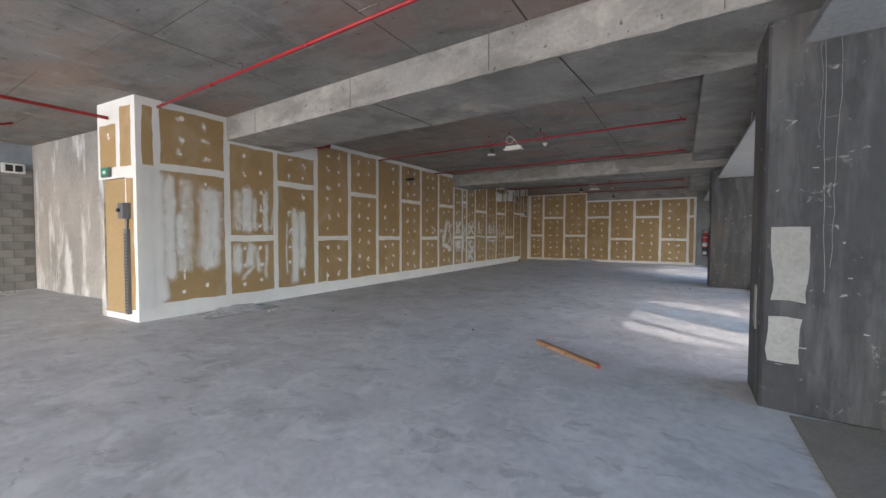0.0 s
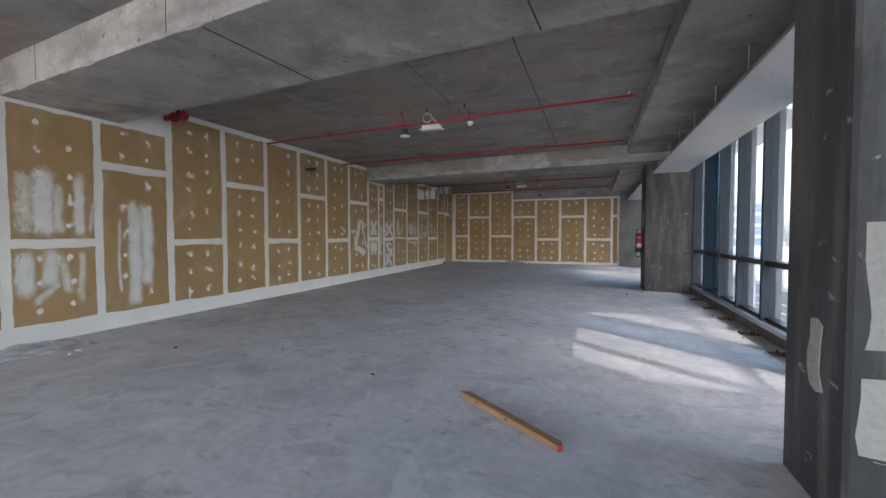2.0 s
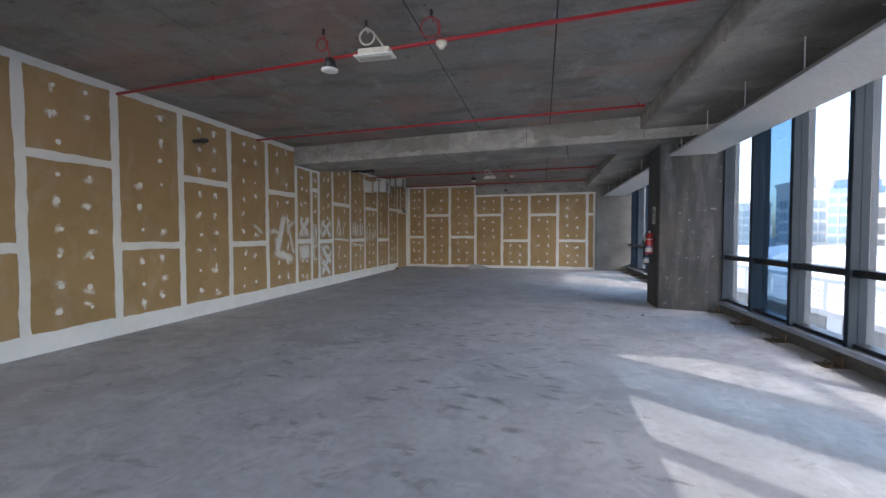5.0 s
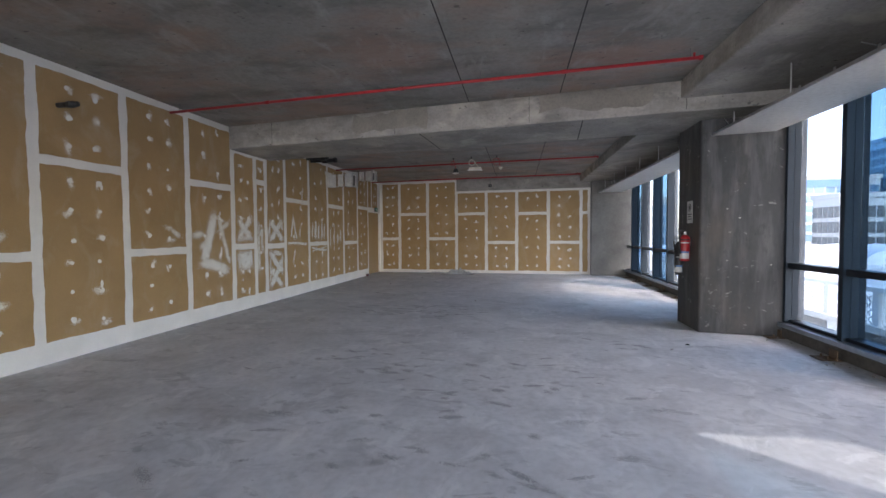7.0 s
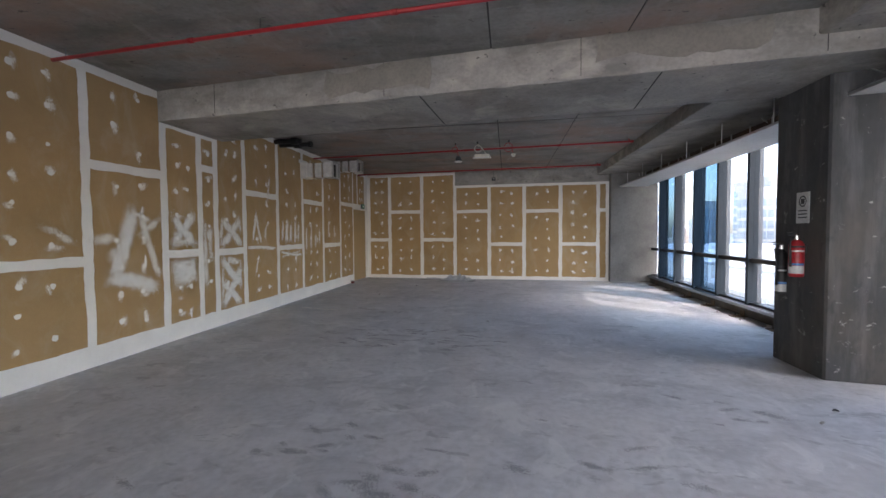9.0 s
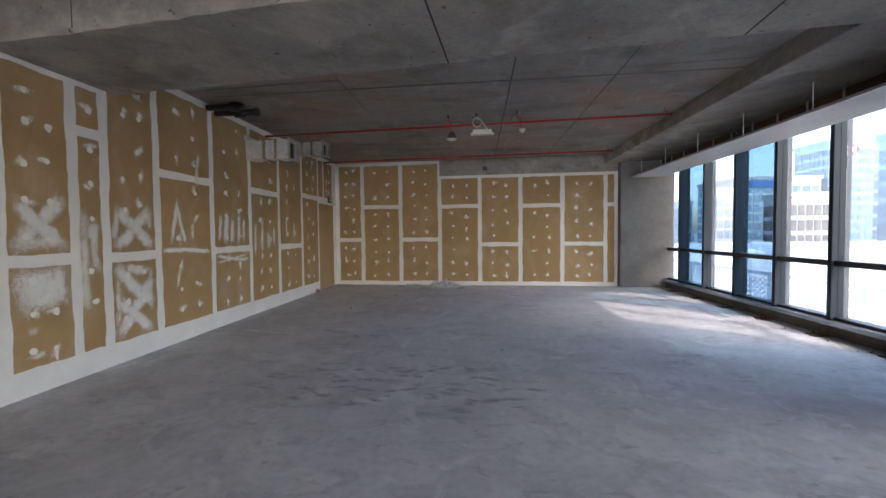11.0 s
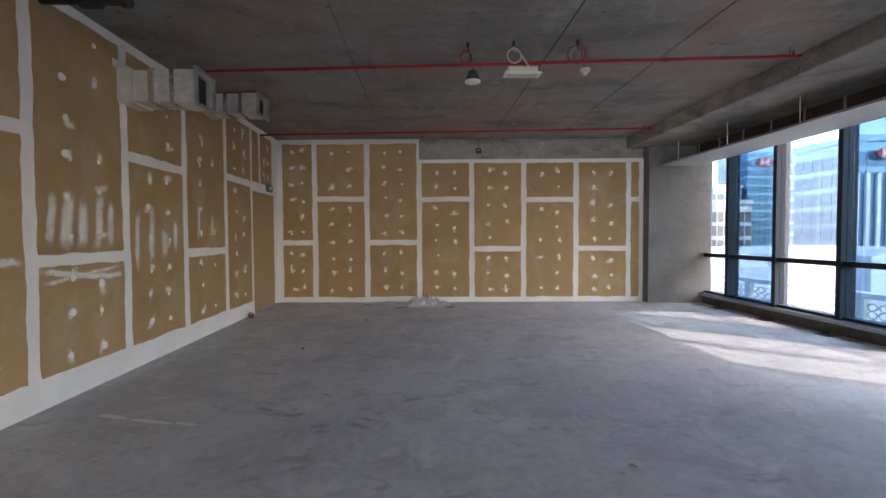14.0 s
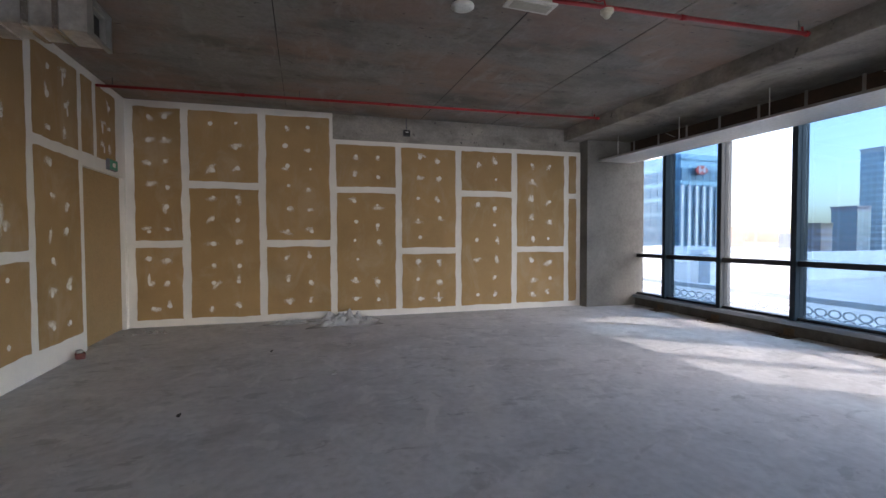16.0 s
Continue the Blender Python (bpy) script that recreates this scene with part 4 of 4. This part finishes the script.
part("lens", bx(0.121, 0.13, -0.16, -0.02, -0.08, 0.08), M_BLACK, w)
part("lens", bx(0.121, 0.13, 0.02, 0.16, -0.08, 0.08), M_BLACK, w)

# ---- fire extinguishers and notice on the second column ----
def extinguisher(y, z, body, label, h=0.48, r=0.075):
    e = thing("fire_extinguisher", 0.57, y, z, label, "fire extinguisher", "fire extinguishers")
    part("bracket", bx(-0.02, -0.001, -0.03, 0.03, h * 0.6, h * 0.9), M_BLACK, e)
    cx = -0.02 - r
    part("cylinder", tb([(cx, 0, 0.0), (cx, 0, 0.015), (cx, 0, h - 0.06), (cx, 0, h - 0.02), (cx, 0, h)], [r * 0.9, r, r, r * 0.7, r * 0.35], 20), body, e, smooth=True)
    part("valve", tb([(cx, 0, h), (cx, 0, h + 0.05)], 0.022, 10), M_STEEL, e)
    part("handle", bx(cx - 0.10, cx + 0.02, -0.012, 0.012, h + 0.045, h + 0.062, bevel=0.003), M_BLACK, e)
    part("lever", bx(cx - 0.11, cx + 0.01, -0.01, 0.01, h + 0.075, h + 0.088, bevel=0.003), M_BLACK, e)
    part("hose", tb([(cx - 0.03, 0.0, h + 0.03), (cx - 0.09, -0.03, h), (cx - r - 0.02, -0.05, h - 0.15), (cx - r - 0.015, -0.05, 0.12)], 0.013, 8), M_BLACK, e, smooth=True)
    lab = bmesh.new()
    for z0, z1, k in ((0.04, 0.13, 0), (0.135, 0.16, 1), (0.29, 0.31, 0), (0.34, 0.36, 2)):
        n = 12
        lo = [(cx + (r + 0.001) * math.cos(a), (r + 0.001) * math.sin(a)) for a in [math.pi * 0.95 + math.pi * 0.75 * i / n for i in range(n + 1)]]
        for (x0, y0), (x1, y1) in zip(lo, lo[1:]):
            f = lab.faces.new([lab.verts.new(p) for p in ((x0, y0, z0), (x1, y1, z0), (x1, y1, z1), (x0, y0, z1))])
            f.material_index = k
    part("label", lab, [M_PAPER, M_BLUEINK, M_INK], e, "white and blue instruction label")
    return e


extinguisher(14.50, 1.10, M_RED, "red fire extinguisher with white label hung on column", 0.43)
extinguisher(14.80, 0.85, M_BLACK, "black carbon dioxide extinguisher hung on column", 0.56, 0.06)
nt = thing("notice", 0.57, 14.56, 1.72, "white notice with a round emblem and text bars", "sign")
part("sheet", bx(-0.006, -0.001, -0.11, 0.11, 0, 0.36), M_PAPER, nt)
em_ = bmesh.new()
for k in range(20):
    a, b = k * math.tau / 20, (k + 1) * math.tau / 20
    em_.faces.new([em_.verts.new((-0.008, r * math.sin(q), 0.255 + r * math.cos(q))) for r, q in ((0.05, a), (0.065, a), (0.065, b), (0.05, b))])
box(em_, -0.0085, -0.0065, -0.03, 0.03, 0.225, 0.285)
part("emblem", em_, M_INK, nt)
for k, z in enumerate((0.06, 0.1, 0.14)):
    part("text_bar", bx(-0.0085, -0.0065, -0.075, 0.075, z, z + 0.014), M_INK, nt)

# ---- loose things on the floor ----
pk = thing("wooden_batten", -1.34, 5.30, 0, "rough pine batten pair with a red painted end", "timber", rz=-39)
part("batten", bx(-0.60, 0.60, -0.045, 0.0, 0, 0.045, bevel=0.004), M_WOOD, pk)
part("batten", bx(-0.585, 0.56, 0.002, 0.042, 0, 0.04, bevel=0.004), M_WOOD, pk)
part("painted_end", bx(0.6005, 0.606, -0.044, -0.001, 0.001, 0.044), M_WOODRED, pk, "red painted cut end")
for x in (-0.35, 0.05):
    part("knot", tb([(x, -0.0455, 0.024), (x, -0.047, 0.024)], 0.014, 8), M_RUST, pk)


def wrap(x, y, lx, ly, h, seed, name, label):
    """Crumpled clear plastic sheet lying on the floor."""
    n, m = 34, 22
    bm = bmesh.new()
    rr = random.Random(seed)
    grid = []
    for i in range(n + 1):
        row = []
        for j in range(m + 1):
            u, v = i / n * 2 - 1, j / m * 2 - 1
            edge = max(0.0, 1 - (u * u + v * v) ** 0.8)
            q = Vector((u * 3 + seed, v * 2.3, seed * 0.7))
            z = h * edge * (0.35 + abs(noise.noise(q * 1.3)) * 1.5 + 0.5 * abs(noise.noise(q * 3.1)))
            wob = 1 + 0.35 * noise.noise(Vector((math.atan2(v, u) * 1.5, seed, 0)))
            row.append(bm.verts.new((u * lx * wob, v * ly * wob, 0.004 + max(0, z))))
        grid.append(row)
    for i in range(n):
        for j in range(m):
            bm.faces.new((grid[i][j], grid[i + 1][j], grid[i + 1][j + 1], grid[i][j + 1]))
    ob = obj(name, bm, M_PLASTIC)
    ob.matrix_basis = pose(x, y, 0)
    return tagged(ob, label, "plastic sheet", kind="thing")


wrap(-4.5, 23.4, 0.58, 0.30, 0.17, 3.0, "plastic_wrap", "crumpled clear plastic wrap lying at the end wall")
wrap(-5.4, 23.62, 0.4, 0.15, 0.06, 8.0, "plastic_scrap", "flat scrap of clear plastic at the end wall")
wrap(-7.5, 5.15, 0.36, 0.72, 0.09, 5.0, "dust_sheet", "thin crumpled pale plastic sheet beside the wall")


def heap(x, y, rx, ry, n, name, label, seed, r0=0.012, r1=0.035):
    rr = random.Random(seed)
    bm = bmesh.new()
    for k in range(n):
        u, v, r = x + rr.gauss(0, rx), y + rr.gauss(0, ry), rr.uniform(r0, r1)
        tube(bm, [(u, v, 0), (u + r * 0.4, v + r * 0.2, r * 0.7)], [r, r * 0.5], 5)
    return tagged(obj(name, bm, M_RUBBLE), label, "rubble", kind="stuff")


floor_place = lambda u, v, d: (u, v, d)
rng = random.Random(41)
bm = bmesh.new()
bm.verts.layers.float.new("cover")
for uc, vc, su, sv, n in ((-4.7, 15.5, 0.7, 0.32, 40), (-3.45, 15.2, 0.3, 0.18, 12), (-2.9, 9.6, 0.8, 0.4, 30), (-3.4, 12.0, 0.7, 0.3, 26), (-2.3, 11.2, 0.9, 0.4, 20), (-0.6, 13.2, 0.35, 0.15, 8), (-5.4, 17.6, 0.5, 0.3, 12), (-2.0, 8.2, 0.9, 0.5, 18)):
    for k in range(n):
        smudge(bm, rng.gauss(uc, su), rng.gauss(vc, sv), rng.uniform(0.08, 0.26), rng.uniform(0.035, 0.09), rng.uniform(-0.7, 0.5), lambda u, v, d: (u, v, 0.0012 + k * 0.00004))
tagged(obj("floor_stain", bm, M_SCUFF), "dark scuff marks trodden into the dusty floor", "stain", kind="stuff")
bm = bmesh.new()
for u, v, a, b in ((-7.2, 17.8, 0.16, 0.03), (-6.8, 17.68, 0.22, 0.022), (-6.5, 17.62, 0.12, 0.02)):
    sheet([(u + a * math.cos(t_ * math.tau / 14) * rng.uniform(0.8, 1.1), v - 0.25 * a * math.cos(t_ * math.tau / 14) + b * math.sin(t_ * math.tau / 14)) for t_ in range(14)], floor_place, 0.0, 0.0016, bm)
tagged(obj("plaster_smear", bm, M_FILLER), "thin white plaster smear on the floor", "stain", kind="stuff")
heap(-7.5, 23.6, 0.15, 0.12, 22, "debris", "small pale debris in the wall corner", 4)
heap(-7.0, 5.6, 0.25, 0.15, 10, "debris", "plaster crumbs beside the dust sheet", 6)
heap(-14.4, 3.6, 0.15, 0.2, 14, "debris", "plaster crumbs by the block wall", 7, 0.03, 0.08)
bk = thing("broken_brick", W + 0.09, 22.25, 0, "small reddish broken brick piece by the skirting", "brick", rz=25)
part("brick", bx(-0.05, 0.05, -0.09, 0.09, 0, 0.07, bevel=0.012), mat("brick_red", (0.20, 0.07, 0.06), (0.14, 0.06, 0.055), 0.9, scale=9), bk)
part("mortar_lump", bx(-0.045, 0.03, -0.05, 0.06, 0.0705, 0.10, bevel=0.012), M_RUBBLE, bk)
for i, (x, y) in enumerate(((-5.6, 21.8), (-4.6, 21.9), (-6.2, 19.9), (-3.2, 16.8), (0.1, 13.3), (-0.2, 13.0), (-5.9, 6.0), (-4.5, 6.4), (-2.9, 5.9), (-4.9, 20.6))):
    rr = random.Random(i)
    s = tagged(obj("floor_crumb", tb([(0, 0, 0), (0.012, 0.006, 0.012)], [0.03, 0.012], 6), M_RUBBLE if i % 2 else M_INK), "small crumb lying on the floor", "rubble", "crumbs on the floor")
    s.matrix_basis = pose(x, y, 0, 0, 0, rr.uniform(0, 180))
cb = thing("floor_board", 1.05, 3.6, 0, "brown board lying beside the column", "board")
part("panel", bx(-0.36, 0.5, -1.2, 0.78, 0, 0.018, bevel=0.003), mat("brown_board", (0.27, 0.23, 0.19), (0.22, 0.19, 0.16), 0.8), cb)

# ---- outside ----
# upper wall out of view, added to carry the sun-blocking slabs
tagged(obj("facade_upper", bx(1.9, 1.99, -8.35, 24.9, SLAB + 0.31, 14.0), M_MULLION), "dark unseen upper facade added to carry the slabs", "wall", kind="structure")
# slabs out of view, added to limit where sun reaches the floor
for y0, y1 in ((18.7, 27.0), (6.9, 12.9), (-9.0, 2.9)):
    tagged(obj("canopy", bx(1.99, 6.4, y0, y1, 5.5, 5.75, bevel=0.02), M_SANDWHITE), "pale unseen slab added to keep sun off some panes", "balcony", kind="structure")
tagged(obj("ground", prism([(-3000, -3000), (3000, -3000), (3000, 3000), (-3000, 3000)], -60.0, -45.0), M_GROUND), "hazy sandy city ground far below", "ground", kind="structure")


def tower(name, x, y, wx, wy, top, clad, glass, label, floors=16, bays=5, rz=0.0, base=-45.0, fin=False):
    t = thing(name, x, y, base, label, "building", rz=rz)
    H = top - base
    part("wall", bx(-wx / 2, wx / 2, -wy / 2, wy / 2, 0, H), clad, t)
    part("roof", bx(-wx / 2 - 0.4, wx / 2 + 0.4, -wy / 2 - 0.4, wy / 2 + 0.4, H + 0.01, H + 1.2), clad, t)
    fh = min(4.0, H / floors)
    share = {}
    for k in range(floors):
        z = H - 2.0 - k * fh - fh * 0.75
        if z < 0:
            break
        for side, (ln, off) in enumerate(((wx, wy / 2), (wy, wx / 2))):
            step = ln / bays
            for i in range(bays):
                c = -ln / 2 + (i + 0.5) * step
                hw_ = step * (0.47 if fin else 0.40)
                key = side
                if key not in share:
                    bm = bx(-hw_, hw_, -0.15, 0.05, 0, fh * 0.72) if side == 0 else bx(-0.15, 0.05, -hw_, hw_, 0, fh * 0.72)
                    share[key] = obj("window", bm, glass)
                    wo = share[key]
                else:
                    wo = new("window", share[key].data)
                wo.parent = t
                wo.matrix_basis = pose(c, -off, z) if side == 0 else pose(-off, c, z)
    if fin:
        for i in range(bays + 1):
            c = -wx / 2 + i * wx / bays
            part("fin", bx(c - 0.35, c + 0.35, -wy / 2 - 0.6, -wy / 2 - 0.16, 4, H - 6), M_WHITECLAD, t)
    return t


def sign(t, x, y, z, s, side):
    """A plain red and white hexagonal emblem on a facade."""
    bm = bmesh.new()
    place = (lambda u, v, d: (x + u, y - d, z + v)) if side == 0 else (lambda u, v, d: (x - d, y - u, z + v))
    sheet([(-s, 0), (-s / 2, -s / 2), (s / 2, -s / 2), (s, 0), (s / 2, s / 2), (-s / 2, s / 2)], place, 0.2, 0.5, bm)
    e = part("emblem", bm, M_SIGNRED, t, "red hexagonal emblem")
    wh = bmesh.new()
    sheet([(-s / 2, -s / 2), (0, 0), (-s / 2, s / 2)], place, 0.5, 0.6, wh)
    sheet([(s / 2, -s / 2), (s / 2, s / 2), (0, 0)], place, 0.5, 0.6, wh)
    part("emblem_field", wh, M_WHITECLAD, e)


ta = tower("office_tower", 126, 177, 19, 16, 31, M_BLUEGLASS, M_DEEPGLASS, "dark blue glass office tower with a red emblem", 24, 8)
sign(ta, -3, -8.0, 73.5, 3.4, 0)
tbb = tower("office_tower", 83.5, 98, 13, 13, 19, M_BLUEGLASS, M_DEEPGLASS, "blue glass office tower with white fins", 18, 6, fin=True)
sign(tbb, -1.5, -7.2, 61.6, 1.9, 0)
tower("office_tower", 119, 144, 10, 10, 29, M_WHITECLAD, M_PALEGLASS, "pale office tower with blue glass strips", 20, 4)
tower("apartment_tower", 72, 150, 8, 8, 13, M_SANDWHITE, M_PALEGLASS, "white apartment tower with ribbon windows", 18, 4)
tower("apartment_tower", 85, 212, 10, 10, 13, M_PALEGLASS, M_BLUEGLASS, "blue glass apartment tower", 18, 4)
th = tower("hotel_building", 98, 178, 28, 24, 18.5, M_SANDWHITE, M_BLUEGLASS, "pale framed hotel building with blue glass bays", 20, 9)
part("sign_bar", bx(-9, 3, -12.7, -12.45, 61.0, 63.3), M_BLUEINK, th, "blue sign strip")
tower("apartment_tower", 82.5, 135, 10, 10, 10, M_SANDWHITE, M_DARKGLASS, "white residential block with small dark windows", 14, 5)
tower("skyscraper", 352, 192, 12, 12, 57, M_WHITECLAD, M_PALEGLASS, "tall tower with a white framed crown", 24, 4)
tower("skyscraper", 313, 185, 13, 13, 18, M_MAUVE, M_PALEGLASS, "mauve clad high-rise tower block", 16, 4)
tower("skyscraper", 279, 183, 10, 10, 7.5, M_BEIGE, M_MAUVE, "beige high-rise tower block", 14, 4)
tower("skyscraper", 430, 205, 22, 22, 10, M_PALEGLASS, M_BLUEGLASS, "distant pale blue glass tower", 18, 5)
tower("apartment_tower", 48, 190, 16, 16, 14, M_SANDWHITE, M_PALEGLASS, "pale concrete apartment tower block", 14, 4)

pod = thing("parking_building", 0, 0, -45, "lower white parking building with dark louvred floors", "building")
PX, PY, PT = 12.0, 21.0, 42.5
part("wall", bx(PX, 74, PY, 90.5, 0, PT), M_WHITECLAD, pod)
part("roof", bx(PX - 0.3, 74.3, PY - 0.3, 90.8, PT + 0.01, PT + 0.25), M_SANDWHITE, pod)
for k in range(6):
    z = PT - 3.3 * (k + 1)
    for i in range(10):
        y0 = PY + 0.9 + i * 7.6
        bay = part("louvre_bay", bx(PX - 0.05, PX + 0.2, y0, y0 + 6.4, z + 0.5, z + 3.2), M_DARKGLASS, pod)
        for q in range(3):
            part("rail", bx(PX - 0.12, PX - 0.051, y0, y0 + 6.4, z + 1.0 + q * 0.62, z + 1.07 + q * 0.62), M_WHITECLAD, bay)
    for i in range(8):
        x0 = PX + 0.9 + i * 7.6
        part("louvre_bay", bx(x0, x0 + 6.4, PY - 0.05, PY + 0.2, z + 0.5, z + 3.2), M_DARKGLASS, pod)
ring = bmesh.new()
for a in range(6):
    for b in range(4):
        cy, cz = -1.05 + a * 0.42, 0.16 + b * 0.29
        for k in range(8):
            t0, t1 = k * math.tau / 8, (k + 1) * math.tau / 8
            ring.faces.new([ring.verts.new((0, cy + r * math.cos(q) * 1.35, cz + r * math.sin(q))) for r, q in ((0.11, t0), (0.16, t0), (0.16, t1), (0.11, t1))])
lattice = None
for edge in range(2):
    for i in range(14):
        post = part("parapet_post", bx(-0.15, 0.15, -0.15, 0.15, 0, 1.35, bevel=0.01), M_WHITECLAD, pod)
        post.matrix_basis = pose(PX, PY + i * 2.8, PT + 0.26) if edge == 0 else pose(PX + 0.5 + i * 2.8, PY, PT + 0.26)
        if lattice is None:
            lo = part("lattice_panel", ring, M_WHITECLAD, pod, "white patterned lattice panel")
            lattice = lo.data
        else:
            lo = new("lattice_panel", lattice)
            lo.parent = pod
        lo.matrix_basis = pose(PX, PY + 1.4 + i * 2.8, PT + 0.26) if edge == 0 else pose(PX + 1.9 + i * 2.8, PY, PT + 0.26, 0, 0, 90)
part("parapet_rail", bx(PX - 0.25, PX + 0.25, PY - 0.25, PY + 39, PT + 1.62, PT + 1.82, bevel=0.02), M_WHITECLAD, pod)
part("parapet_rail", bx(PX + 0.26, PX + 39, PY - 0.25, PY + 0.25, PT + 1.62, PT + 1.82, bevel=0.02), M_WHITECLAD, pod)
part("roof_wall", bx(24, 70, 40, 41, PT + 0.26, PT + 2.6), M_WHITECLAD, pod)
for i in range(9):
    bm = bmesh.new()
    x0 = 18 + i * 6
    prof = [(x0 + 2.8 + 2.8 * math.cos(a), PT + 0.26 + 1.7 * math.sin(a)) for a in [math.pi * k / 10 for k in range(11)]]
    lo = [bm.verts.new((p[0], 62, p[1])) for p in prof]
    hi = [bm.verts.new((p[0], 90, p[1])) for p in prof]
    for a in range(10):
        bm.faces.new((lo[a], lo[a + 1], hi[a + 1], hi[a]))
    bm.faces.new(lo)
    bm.faces.new(hi[::-1])
    bmesh.ops.recalc_face_normals(bm, faces=bm.faces[:])
    part("vault_roof", bm, M_WHITECLAD, pod)
rng = random.Random(77)
for i in range(26):
    a, d = radians(rng.uniform(10, 85)), rng.uniform(450, 900)
    w_ = rng.uniform(18, 40)
    tw = thing("far_building", d * math.sin(a), d * math.cos(a), -45, "hazy distant city building", "building", "far skyline")
    part("wall", bx(-w_ / 2, w_ / 2, -w_ / 2, w_ / 2, 0, rng.uniform(38, 62)), rng.choice((M_SANDWHITE, M_BEIGE, M_PALEGLASS)), tw)
